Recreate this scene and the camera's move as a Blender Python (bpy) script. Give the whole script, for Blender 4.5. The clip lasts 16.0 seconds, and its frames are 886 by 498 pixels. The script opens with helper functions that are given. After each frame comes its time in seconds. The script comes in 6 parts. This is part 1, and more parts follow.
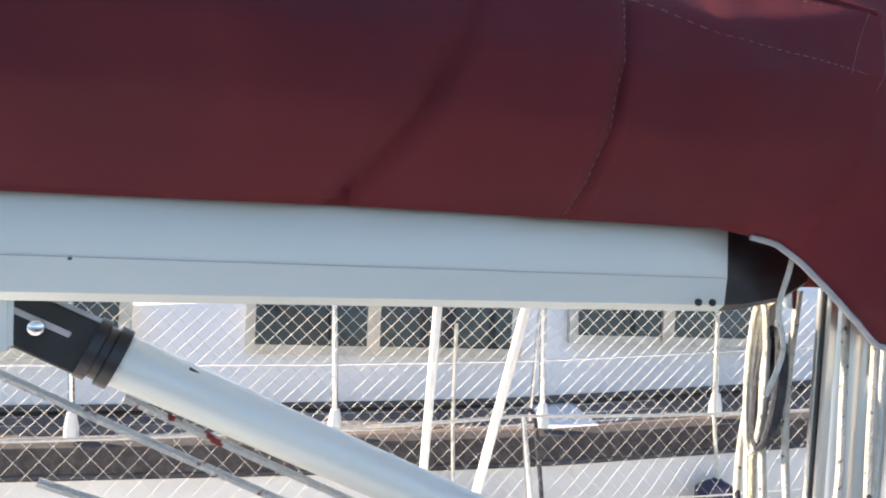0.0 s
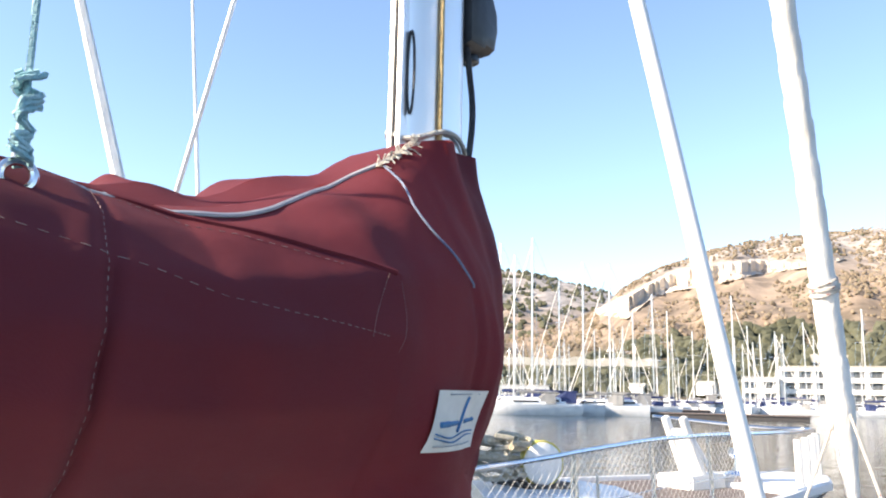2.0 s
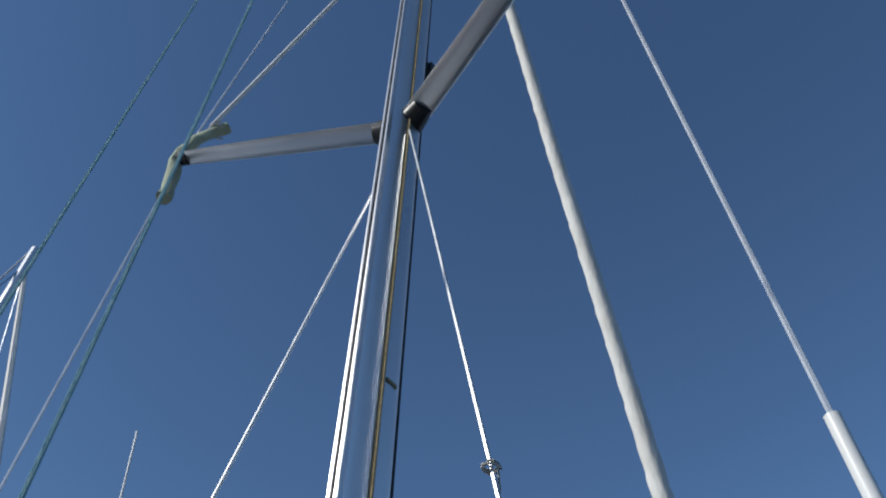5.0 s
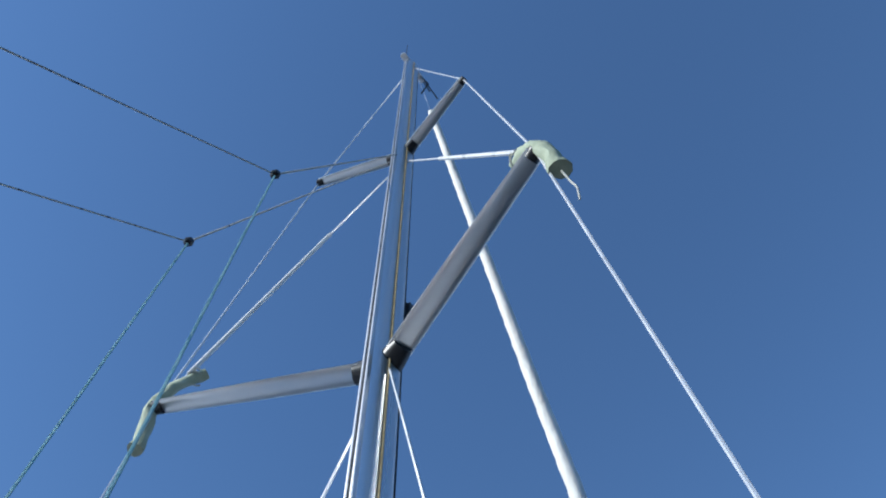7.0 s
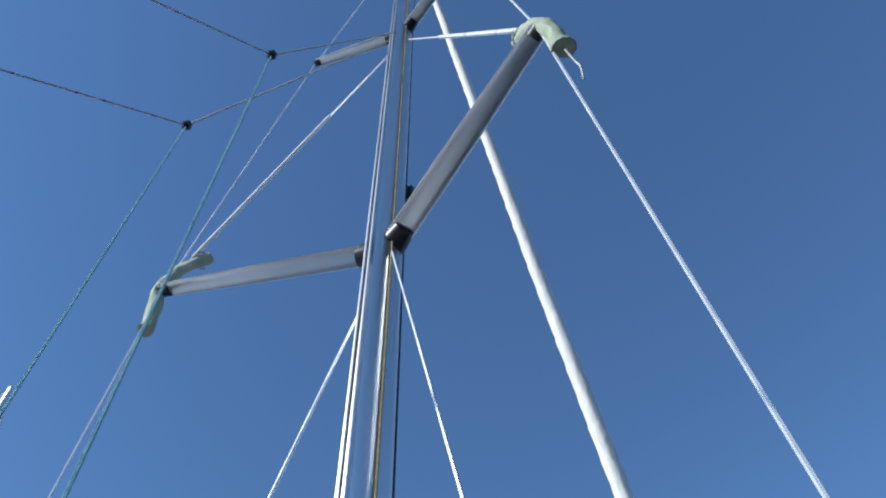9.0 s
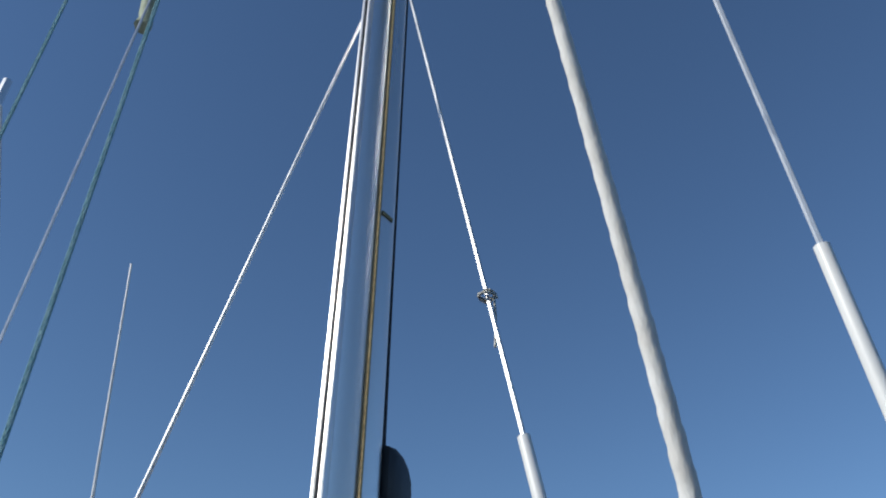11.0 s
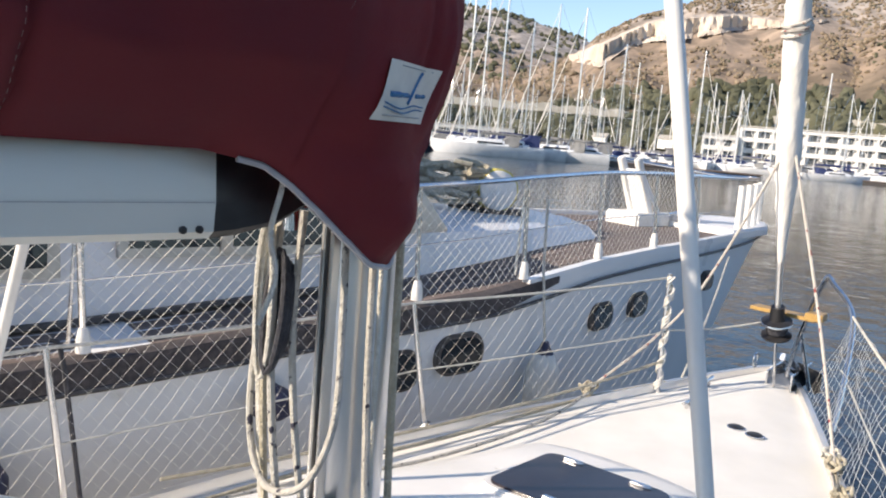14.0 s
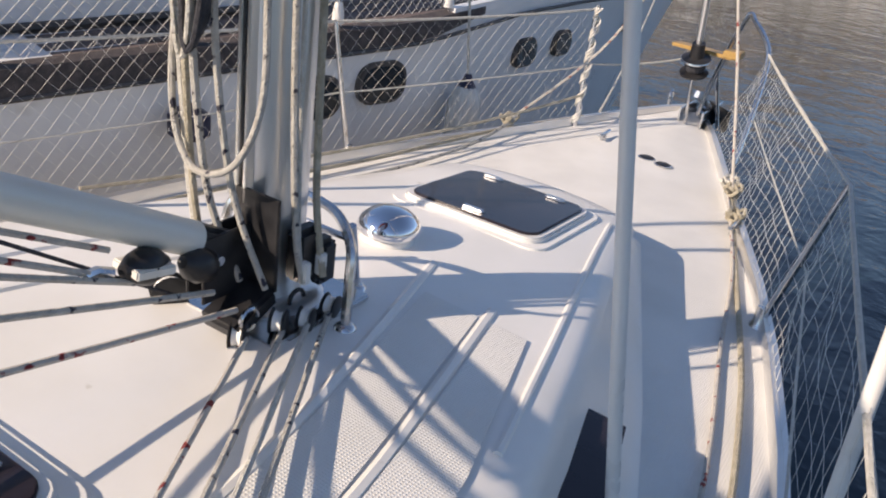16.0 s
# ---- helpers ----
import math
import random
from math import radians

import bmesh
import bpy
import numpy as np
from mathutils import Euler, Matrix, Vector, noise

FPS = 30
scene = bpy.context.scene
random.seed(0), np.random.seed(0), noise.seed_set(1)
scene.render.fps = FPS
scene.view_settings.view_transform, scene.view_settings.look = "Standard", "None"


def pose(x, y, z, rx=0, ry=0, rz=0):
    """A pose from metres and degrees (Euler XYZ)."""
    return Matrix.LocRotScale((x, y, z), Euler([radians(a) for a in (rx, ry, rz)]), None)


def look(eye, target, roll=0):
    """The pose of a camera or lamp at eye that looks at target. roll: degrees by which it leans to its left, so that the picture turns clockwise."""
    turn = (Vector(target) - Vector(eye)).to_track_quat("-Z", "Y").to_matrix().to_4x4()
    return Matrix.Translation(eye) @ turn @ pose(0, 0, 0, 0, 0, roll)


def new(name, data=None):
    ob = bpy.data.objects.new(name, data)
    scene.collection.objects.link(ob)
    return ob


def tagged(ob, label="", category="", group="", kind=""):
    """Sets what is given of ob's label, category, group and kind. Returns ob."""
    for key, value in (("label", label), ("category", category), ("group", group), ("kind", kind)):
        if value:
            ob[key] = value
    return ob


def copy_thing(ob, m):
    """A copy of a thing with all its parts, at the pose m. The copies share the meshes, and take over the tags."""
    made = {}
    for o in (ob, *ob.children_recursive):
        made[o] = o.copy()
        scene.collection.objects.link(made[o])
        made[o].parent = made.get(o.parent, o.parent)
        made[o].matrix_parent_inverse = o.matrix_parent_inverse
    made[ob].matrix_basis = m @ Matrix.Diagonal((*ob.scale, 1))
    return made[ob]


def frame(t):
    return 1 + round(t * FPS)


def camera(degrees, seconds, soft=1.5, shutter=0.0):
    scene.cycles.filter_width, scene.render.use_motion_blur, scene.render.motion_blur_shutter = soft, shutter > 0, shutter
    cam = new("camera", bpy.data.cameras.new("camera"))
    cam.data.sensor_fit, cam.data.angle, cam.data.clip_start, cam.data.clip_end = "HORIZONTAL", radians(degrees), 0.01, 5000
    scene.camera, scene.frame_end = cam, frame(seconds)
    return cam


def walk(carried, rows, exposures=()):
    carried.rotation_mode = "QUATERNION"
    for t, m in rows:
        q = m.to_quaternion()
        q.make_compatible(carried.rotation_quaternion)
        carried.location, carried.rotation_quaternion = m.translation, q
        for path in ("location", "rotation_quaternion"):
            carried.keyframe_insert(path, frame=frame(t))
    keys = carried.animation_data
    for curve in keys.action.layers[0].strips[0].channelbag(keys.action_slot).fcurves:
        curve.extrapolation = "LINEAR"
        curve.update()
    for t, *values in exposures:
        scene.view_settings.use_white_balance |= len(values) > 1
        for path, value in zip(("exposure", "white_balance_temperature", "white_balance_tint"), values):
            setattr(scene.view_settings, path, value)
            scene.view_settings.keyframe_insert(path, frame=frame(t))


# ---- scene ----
cam = camera(58.0, 16.0, 2.0)
PATH = [
    (0, (0.130, -0.030, 2.680), (0.813, 1.846, 2.565), 2.8),
    (0.5, (0.164, -0.015, 2.695), (1.126, 1.736, 2.593), 3.4),
    (1, (0.266, 0.026, 2.736), (1.509, 1.593, 2.739), 4.6),
    (1.5, (0.301, 0.028, 2.774), (1.681, 1.468, 2.930), 2.4),
    (2, (0.320, 0.020, 2.811), (1.733, 1.391, 3.160), 1.2),
    (2.5, (0.299, -0.024, 2.848), (1.717, 1.217, 3.517), -1.0),
    (3, (0.283, -0.046, 2.882), (1.682, 1.073, 3.770), -1.4),
    (3.5, (0.256, -0.056, 2.926), (1.575, 1.038, 3.958), -1.2),
    (4, (0.173, -0.106, 2.904), (1.401, 0.897, 4.123), 0.6),
    (4.5, (0.204, -0.103, 2.949), (1.330, 0.815, 4.324), 1.9),
    (7.0, (0.215, -0.090, 2.960), (0.872, 0.406, 4.783), -2.3),
    (7.5, (0.215, -0.090, 2.960), (0.838, 0.339, 4.811), -3.3),
    (8.0, (0.215, -0.090, 2.960), (0.895, 0.366, 4.785), -4.1),
    (8.5, (0.215, -0.090, 2.960), (0.996, 0.473, 4.713), -3.5),
    (11, (0.186, -0.081, 2.954), (1.452, 0.904, 4.149), 0.5),
    (11.5, (0.260, -0.050, 2.926), (1.678, 1.051, 3.806), -1.9),
    (12, (0.300, -0.038, 2.859), (1.787, 1.146, 3.482), -1.4),
    (12.5, (0.336, -0.013, 2.819), (1.850, 1.242, 3.180), 0.4),
    (13, (0.340, -0.011, 2.771), (1.869, 1.275, 2.856), 2.4),
    (13.5, (0.343, 0.002, 2.739), (1.861, 1.296, 2.609), 2.8),
    (14, (0.334, -0.005, 2.715), (1.832, 1.287, 2.423), 5.0),
    (14.5, (0.327, -0.006, 2.692), (1.800, 1.267, 2.237), 5.1),
    (15, (0.333, 0.007, 2.651), (1.810, 1.212, 2.046), 5.1),
    (15.5, (0.330, 0.001, 2.623), (1.859, 1.067, 1.899), 5.7),
    (16, (0.305, -0.012, 2.593), (1.832, 0.962, 1.743), 8.6),
]
EXPOSURES = [(0, 1.45, 7900, 14), (1.0, 1.56, 7800, 14), (2.0, 1.36, 7700, 14), (2.6, 0.55, 6600, 9), (3.3, -0.42, 6100, 8), (4.5, -0.7, 6100, 8), (7, 0.1, 5700, 6), (8.5, 0.1, 5700, 6), (11, -0.5, 6100, 8), (12, -0.55, 6500, 10), (12.6, -0.25, 7000, 13), (13, 0.22, 7300, 14), (13.5, 0.57, 7500, 14), (14.5, 0.53, 7500, 16), (15.2, 0.36, 7600, 18), (16, 0.16, 7700, 19)]
walk(cam, [(t, look(eye, target, roll)) for t, eye, target, roll in PATH], EXPOSURES)

# ---- light ----
SUN_DIR = Vector((-0.871, 0.488, 0.525)).normalized()
world = bpy.data.worlds.new("sky")
scene.world = world
world.use_nodes = True
wt = world.node_tree
sky = wt.nodes.new("ShaderNodeTexSky")
sky.sky_type, sky.sun_disc = "NISHITA", False
sky.sun_elevation = math.asin(SUN_DIR.z)
sky.sun_rotation = math.atan2(SUN_DIR.x, SUN_DIR.y)
sky.air_density, sky.dust_density, sky.ozone_density = 1.0, 0.1, 4.5
wt.links.new(sky.outputs[0], wt.nodes["Background"].inputs[0])
wt.nodes["Background"].inputs[1].default_value = 0.15
sun = new("sun", bpy.data.lights.new("sun", "SUN"))
sun.data.energy, sun.data.angle, sun.data.color = 5.0, radians(0.55), (1.0, 0.93, 0.82)
sun.matrix_world = look(SUN_DIR * 50, (0, 0, 0))


# ---- materials ----
def material(name, a, b=None, scale=6.0, rough=0.5, metal=0.0, bump=0.1, bscale=60.0, detail=6.0, stretch=None, spots=None, coat=0.0, rvar=0.12, ior=1.45):
    m = bpy.data.materials.new(name)
    m.use_nodes = True
    n, l = m.node_tree.nodes, m.node_tree.links
    p = n["Principled BSDF"]
    co = n.new("ShaderNodeTexCoord")
    src = co.outputs["Object"]
    if stretch:
        mp = n.new("ShaderNodeMapping")
        mp.inputs["Scale"].default_value = stretch
        l.new(src, mp.inputs[0])
        src = mp.outputs[0]
    big = n.new("ShaderNodeTexNoise")
    big.inputs["Scale"].default_value, big.inputs["Detail"].default_value = scale, detail
    l.new(src, big.inputs["Vector"])
    ramp = n.new("ShaderNodeValToRGB")
    ramp.color_ramp.elements[0].position, ramp.color_ramp.elements[1].position = 0.35, 0.68
    ramp.color_ramp.elements[0].color = (*a, 1)
    ramp.color_ramp.elements[1].color = (*(b or [min(1, c * 1.12) for c in a]), 1)
    l.new(big.outputs["Fac"], ramp.inputs[0])
    col = ramp.outputs[0]
    if spots:
        sc, thr, scol = spots
        fine = n.new("ShaderNodeTexNoise")
        fine.inputs["Scale"].default_value, fine.inputs["Detail"].default_value = sc, 3
        l.new(src, fine.inputs["Vector"])
        r2 = n.new("ShaderNodeValToRGB")
        r2.color_ramp.elements[0].position, r2.color_ramp.elements[1].position = thr, thr + 0.06
        l.new(fine.outputs["Fac"], r2.inputs[0])
        mx = n.new("ShaderNodeMixRGB")
        mx.inputs[2].default_value = (*scol, 1)
        l.new(r2.outputs[0], mx.inputs[0])
        l.new(col, mx.inputs[1])
        col = mx.outputs[0]
    l.new(col, p.inputs["Base Color"])
    rr = n.new("ShaderNodeMapRange")
    rr.inputs[3].default_value, rr.inputs[4].default_value = max(0.02, rough - rvar), min(1, rough + rvar)
    l.new(big.outputs["Fac"], rr.inputs[0])
    l.new(rr.outputs[0], p.inputs["Roughness"])
    p.inputs["Metallic"].default_value = metal
    p.inputs["Coat Weight"].default_value = coat
    p.inputs["IOR"].default_value = ior
    if bump:
        fb = n.new("ShaderNodeTexNoise")
        fb.inputs["Scale"].default_value, fb.inputs["Detail"].default_value = bscale, 4
        l.new(src, fb.inputs["Vector"])
        bp = n.new("ShaderNodeBump")
        bp.inputs["Strength"].default_value, bp.inputs["Distance"].default_value = bump, 0.01
        l.new(fb.outputs["Fac"], bp.inputs["Height"])
        l.new(bp.outputs[0], p.inputs["Normal"])
    return m


def weave(m, scale, strength, dist=0.002):
    """Adds a fine woven or moulded relief to a material."""
    n, l = m.node_tree.nodes, m.node_tree.links
    co = n.new("ShaderNodeTexCoord")
    hs = []
    for d in ("X", "Y"):
        w = n.new("ShaderNodeTexWave")
        w.bands_direction = d
        w.inputs["Scale"].default_value = scale
        l.new(co.outputs["Object"], w.inputs["Vector"])
        hs.append(w.outputs["Fac"])
    mul = n.new("ShaderNodeMath")
    mul.operation = "MULTIPLY"
    l.new(hs[0], mul.inputs[0])
    l.new(hs[1], mul.inputs[1])
    bp = n.new("ShaderNodeBump")
    bp.inputs["Strength"].default_value, bp.inputs["Distance"].default_value = strength, dist
    l.new(mul.outputs[0], bp.inputs["Height"])
    p = n["Principled BSDF"]
    if p.inputs["Normal"].links:
        l.new(p.inputs["Normal"].links[0].from_socket, bp.inputs["Normal"])
    l.new(bp.outputs[0], p.inputs["Normal"])
    return m


GELCOAT = material("white_gelcoat", (0.76, 0.75, 0.71), (0.84, 0.83, 0.80), 3, 0.32, bump=0.04, bscale=25, spots=(18, 0.72, (0.6, 0.58, 0.52)))
NONSKID = weave(material("nonskid_gelcoat", (0.72, 0.71, 0.67), (0.80, 0.79, 0.75), 4, 0.6, bump=0.08, bscale=160), 45, 0.5, 0.002)
ALU = material("anodised_aluminium", (0.74, 0.74, 0.73), (0.82, 0.81, 0.80), 5, 0.32, 0.85, bump=0.03, bscale=80, stretch=(1, 1, 0.08))
BOOM_PAINT = material("boom_aluminium", (0.60, 0.62, 0.58), (0.69, 0.70, 0.66), 4, 0.36, 0.1, bump=0.03, bscale=120, stretch=(0.2, 1, 1), spots=(9, 0.74, (0.62, 0.62, 0.6)))
STEEL = material("stainless_steel", (0.62, 0.62, 0.62), (0.72, 0.72, 0.73), 12, 0.2, 1.0, bump=0.02)
CHROME = material("polished_steel", (0.78, 0.78, 0.80), None, 8, 0.07, 1.0, bump=0.02, rvar=0.03)
BLACK = material("black_plastic", (0.012, 0.012, 0.014), (0.03, 0.03, 0.032), 15, 0.38, bump=0.1)
CANVAS = weave(material("burgundy_canvas", (0.112, 0.012, 0.023), (0.165, 0.020, 0.029), 2.2, 0.82, bump=0.35, bscale=14, spots=(40, 0.78, (0.20, 0.05, 0.06))), 160, 0.25, 0.001)
PIPING = material("grey_piping", (0.35, 0.34, 0.36), (0.45, 0.44, 0.45), 30, 0.6)
THREAD = material("pale_thread", (0.24, 0.11, 0.11), (0.40, 0.27, 0.24), 60, 0.8)
ROPE = material("white_rope", (0.55, 0.53, 0.47), (0.70, 0.68, 0.62), 60, 0.85, bump=0.8, bscale=260)
ROPE_FLECK = material("flecked_rope", (0.42, 0.40, 0.36), (0.55, 0.53, 0.48), 50, 0.85, bump=0.7, bscale=260, spots=(55, 0.60, (0.03, 0.03, 0.05)))
ROPE_RED = material("red_flecked_rope", (0.50, 0.47, 0.43), (0.60, 0.56, 0.5), 50, 0.85, bump=0.7, bscale=260, spots=(38, 0.60, (0.25, 0.03, 0.03)))
ROPE_TAN = material("tan_mooring_rope", (0.38, 0.34, 0.25), (0.54, 0.49, 0.39), 40, 0.9, bump=0.9, bscale=200)
ROPE_GOLD = material("golden_halyard", (0.38, 0.27, 0.12), (0.52, 0.40, 0.21), 50, 0.85, bump=0.6, bscale=240)
ROPE_DARK = material("dark_rope", (0.03, 0.032, 0.04), (0.07, 0.07, 0.08), 50, 0.85, bump=0.6, bscale=240)
CORD_BLUE = material("blue_cord", (0.14, 0.17, 0.26), (0.24, 0.27, 0.36), 80, 0.8, bump=0.5, bscale=300)
TEAL = material("teal_cord", (0.20, 0.44, 0.48), (0.38, 0.60, 0.62), 80, 0.8, bump=0.6, bscale=300)
PVC = material("white_pvc", (0.72, 0.71, 0.68), (0.80, 0.79, 0.76), 6, 0.3, bump=0.03)
SAILCLOTH = material("white_sailcloth", (0.70, 0.67, 0.62), (0.82, 0.80, 0.76), 5, 0.7, bump=0.7, bscale=22, stretch=(2, 2, 0.6))
NETCORD = material("white_net_cord", (0.62, 0.60, 0.55), (0.75, 0.73, 0.68), 40, 0.8)
ACRYLIC = material("dark_acrylic", (0.016, 0.013, 0.020), (0.028, 0.022, 0.03), 4, 0.12, bump=0.02, bscale=12, spots=(60, 0.74, (0.08, 0.07, 0.08)), rvar=0.06)
YELLOW_WOOD = material("varnished_wood", (0.34, 0.20, 0.06), (0.46, 0.30, 0.11), 14, 0.35, bump=0.1, stretch=(1, 8, 8))
PADCOVER = material("green_grey_cover", (0.30, 0.34, 0.24), (0.42, 0.46, 0.34), 18, 0.8, bump=0.5, bscale=40)
YACHT_WHITE = material("yacht_white_paint", (0.70, 0.72, 0.74), (0.80, 0.81, 0.82), 1.2, 0.3, bump=0.05, bscale=6, spots=(4, 0.72, (0.58, 0.58, 0.56)))
OLD_TEAK = material("weathered_teak", (0.050, 0.044, 0.046), (0.092, 0.080, 0.080), 30, 0.8, bump=0.5, bscale=120)
TEAK = material("weathered_teak", (0.12, 0.094, 0.084), (0.20, 0.162, 0.148), 8, 0.75, bump=0.3, bscale=30, stretch=(0.4, 6, 1))
RUBRAIL = material("dark_rubbing_strake", (0.05, 0.045, 0.045), (0.10, 0.09, 0.085), 10, 0.5)
DARKGLASS = material("dark_window_glass", (0.015, 0.02, 0.026), (0.03, 0.036, 0.042), 3, 0.06, bump=0.0, rvar=0.02)
WIN_FRAME = material("dull_window_frame", (0.42, 0.40, 0.36), (0.56, 0.53, 0.48), 12, 0.4, 0.6)
FENDER_BLUE = material("navy_fender", (0.02, 0.022, 0.05), (0.04, 0.042, 0.08), 8, 0.5)
FENDER_PALE = material("pale_fender", (0.55, 0.55, 0.52), (0.66, 0.66, 0.62), 8, 0.5)
YELLOW = material("yellow_plastic", (0.55, 0.46, 0.06), (0.65, 0.55, 0.12), 8, 0.5)
LABEL_WHITE = material("white_label_cloth", (0.62, 0.60, 0.55), (0.70, 0.68, 0.62), 30, 0.8)
LABEL_BLUE = material("blue_print", (0.03, 0.14, 0.30), (0.05, 0.20, 0.38), 30, 0.8)
LABEL_GREY = material("grey_print", (0.30, 0.33, 0.36), (0.38, 0.41, 0.43), 30, 0.8)
BROWN_LABEL = material("worn_brown_sticker", (0.20, 0.16, 0.07), (0.32, 0.27, 0.14), 60, 0.7)
CONCRETE = material("pale_concrete", (0.36, 0.34, 0.30), (0.48, 0.46, 0.41), 0.4, 0.85, bump=0.3, bscale=3)
STUCCO = material("white_stucco", (0.70, 0.69, 0.66), (0.80, 0.79, 0.76), 0.3, 0.8, bump=0.1, bscale=2)
SHADED_GLASS = material("balcony_glass", (0.06, 0.07, 0.08), (0.12, 0.13, 0.14), 0.6, 0.25, bump=0.0)
ROCK = material("pale_quarry_rock", (0.40, 0.335, 0.275), (0.60, 0.535, 0.46), 0.035, 0.9, bump=1.0, bscale=0.12, detail=10, stretch=(1, 1, 0.35))
BUSH = material("dark_scrub_leaf", (0.058, 0.062, 0.036), (0.10, 0.10, 0.062), 0.05, 0.8, bump=0.8, bscale=0.6)
GREYBUSH = material("dry_scrub_leaf", (0.16, 0.125, 0.085), (0.26, 0.205, 0.145), 0.05, 0.85, bump=0.8, bscale=0.6)

# thin canvas lets some sunlight through
_n, _l = CANVAS.node_tree.nodes, CANVAS.node_tree.links
_tr = _n.new("ShaderNodeBsdfTranslucent")
_tr.inputs[0].default_value = (0.46, 0.060, 0.036, 1)
_ms = _n.new("ShaderNodeMixShader")
_ms.inputs[0].default_value = 0.24
_out = _n["Material Output"]
_l.new(_n["Principled BSDF"].outputs[0], _ms.inputs[1])
_l.new(_tr.outputs[0], _ms.inputs[2])
_l.new(_ms.outputs[0], _out.inputs[0])
WIRE = material("rigging_wire", (0.66, 0.66, 0.66), (0.76, 0.76, 0.76), 20, 0.35, 0.5, bump=0.0)

# water
WATER = bpy.data.materials.new("harbour_water")
WATER.use_nodes = True
_n, _l = WATER.node_tree.nodes, WATER.node_tree.links
_p = _n["Principled BSDF"]
_p.inputs["Roughness"].default_value, _p.inputs["IOR"].default_value = 0.06, 1.33
_co = _n.new("ShaderNodeTexCoord")
_hs = []
for _s, _d in ((0.35, 2), (1.6, 3), (7.0, 3)):
    _t = _n.new("ShaderNodeTexNoise")
    _t.inputs["Scale"].default_value, _t.inputs["Detail"].default_value, _t.inputs["Distortion"].default_value = _s, _d, 0.6
    _l.new(_co.outputs["Object"], _t.inputs["Vector"])
    _hs.append(_t.outputs["Fac"])
_a1 = _n.new("ShaderNodeMath")
_a1.operation = "MULTIPLY_ADD"
_a1.inputs[1].default_value = 0.45
_l.new(_hs[1], _a1.inputs[0])
_l.new(_hs[0], _a1.inputs[2])
_a2 = _n.new("ShaderNodeMath")
_a2.operation = "MULTIPLY_ADD"
_a2.inputs[1].default_value = 0.12
_l.new(_hs[2], _a2.inputs[0])
_l.new(_a1.outputs[0], _a2.inputs[2])
_b = _n.new("ShaderNodeBump")
_b.inputs["Strength"].default_value, _b.inputs["Distance"].default_value = 0.42, 0.14
_l.new(_a2.outputs[0], _b.inputs["Height"])
_l.new(_b.outputs[0], _p.inputs["Normal"])
_r = _n.new("ShaderNodeValToRGB")
_r.color_ramp.elements[0].color, _r.color_ramp.elements[1].color = (0.006, 0.018, 0.030, 1), (0.014, 0.030, 0.044, 1)
_l.new(_hs[0], _r.inputs[0])
_l.new(_r.outputs[0], _p.inputs["Base Color"])

# hillside: grey rock and scrub high up, brown slopes, green foot
HILL = bpy.data.materials.new("scrub_hillside")
HILL.use_nodes = True
_n, _l = HILL.node_tree.nodes, HILL.node_tree.links
_p = _n["Principled BSDF"]
_p.inputs["Roughness"].default_value = 0.95
_co = _n.new("ShaderNodeTexCoord")
_sep = _n.new("ShaderNodeSeparateXYZ")
_l.new(_co.outputs["Object"], _sep.inputs[0])
_w = _n.new("ShaderNodeTexNoise")
_w.inputs["Scale"].default_value, _w.inputs["Detail"].default_value = 0.012, 5
_l.new(_co.outputs["Object"], _w.inputs["Vector"])
_ad = _n.new("ShaderNodeMath")
_ad.operation = "MULTIPLY_ADD"
_ad.inputs[1].default_value = 60.0
_l.new(_w.outputs["Fac"], _ad.inputs[0])
_l.new(_sep.outputs[2], _ad.inputs[2])
_mr = _n.new("ShaderNodeMapRange")
_mr.inputs[1].default_value, _mr.inputs[2].default_value = 30.0, 150.0
_l.new(_ad.outputs[0], _mr.inputs[0])
_zone = _n.new("ShaderNodeValToRGB")
_e = _zone.color_ramp.elements
_e[0].position, _e[0].color = 0.05, (0.12, 0.10, 0.062, 1)
_e[1].position, _e[1].color = 0.9, (0.36, 0.325, 0.30, 1)
for _pos, _c in ((0.28, (0.235, 0.18, 0.135, 1)), (0.6, (0.30, 0.235, 0.185, 1))):
    _k = _e.new(_pos)
    _k.color = _c
_l.new(_mr.outputs[0], _zone.inputs[0])
_f = _n.new("ShaderNodeTexNoise")
_f.inputs["Scale"].default_value, _f.inputs["Detail"].default_value = 0.09, 8
_l.new(_co.outputs["Object"], _f.inputs["Vector"])
_fr = _n.new("ShaderNodeValToRGB")
_fr.color_ramp.elements[0].position, _fr.color_ramp.elements[1].position = 0.38, 0.66
_fr.color_ramp.elements[0].color, _fr.color_ramp.elements[1].color = (0.66, 0.66, 0.64, 1), (1.28, 1.25, 1.22, 1)
_l.new(_f.outputs["Fac"], _fr.inputs[0])
_mx = _n.new("ShaderNodeMixRGB")
_mx.blend_type = "MULTIPLY"
_mx.inputs[0].default_value = 1.0
_l.new(_zone.outputs[0], _mx.inputs[1])
_l.new(_fr.outputs[0], _mx.inputs[2])
_l.new(_mx.outputs[0], _p.inputs["Base Color"])
_b = _n.new("ShaderNodeBump")
_b.inputs["Strength"].default_value, _b.inputs["Distance"].default_value = 0.5, 3.0
_l.new(_f.outputs["Fac"], _b.inputs["Height"])
_l.new(_b.outputs[0], _p.inputs["Normal"])

# ---- building helpers ----
BOAT = pose(1.40, 1.12, 0, 0, 0, 3.5)
BASES = {}


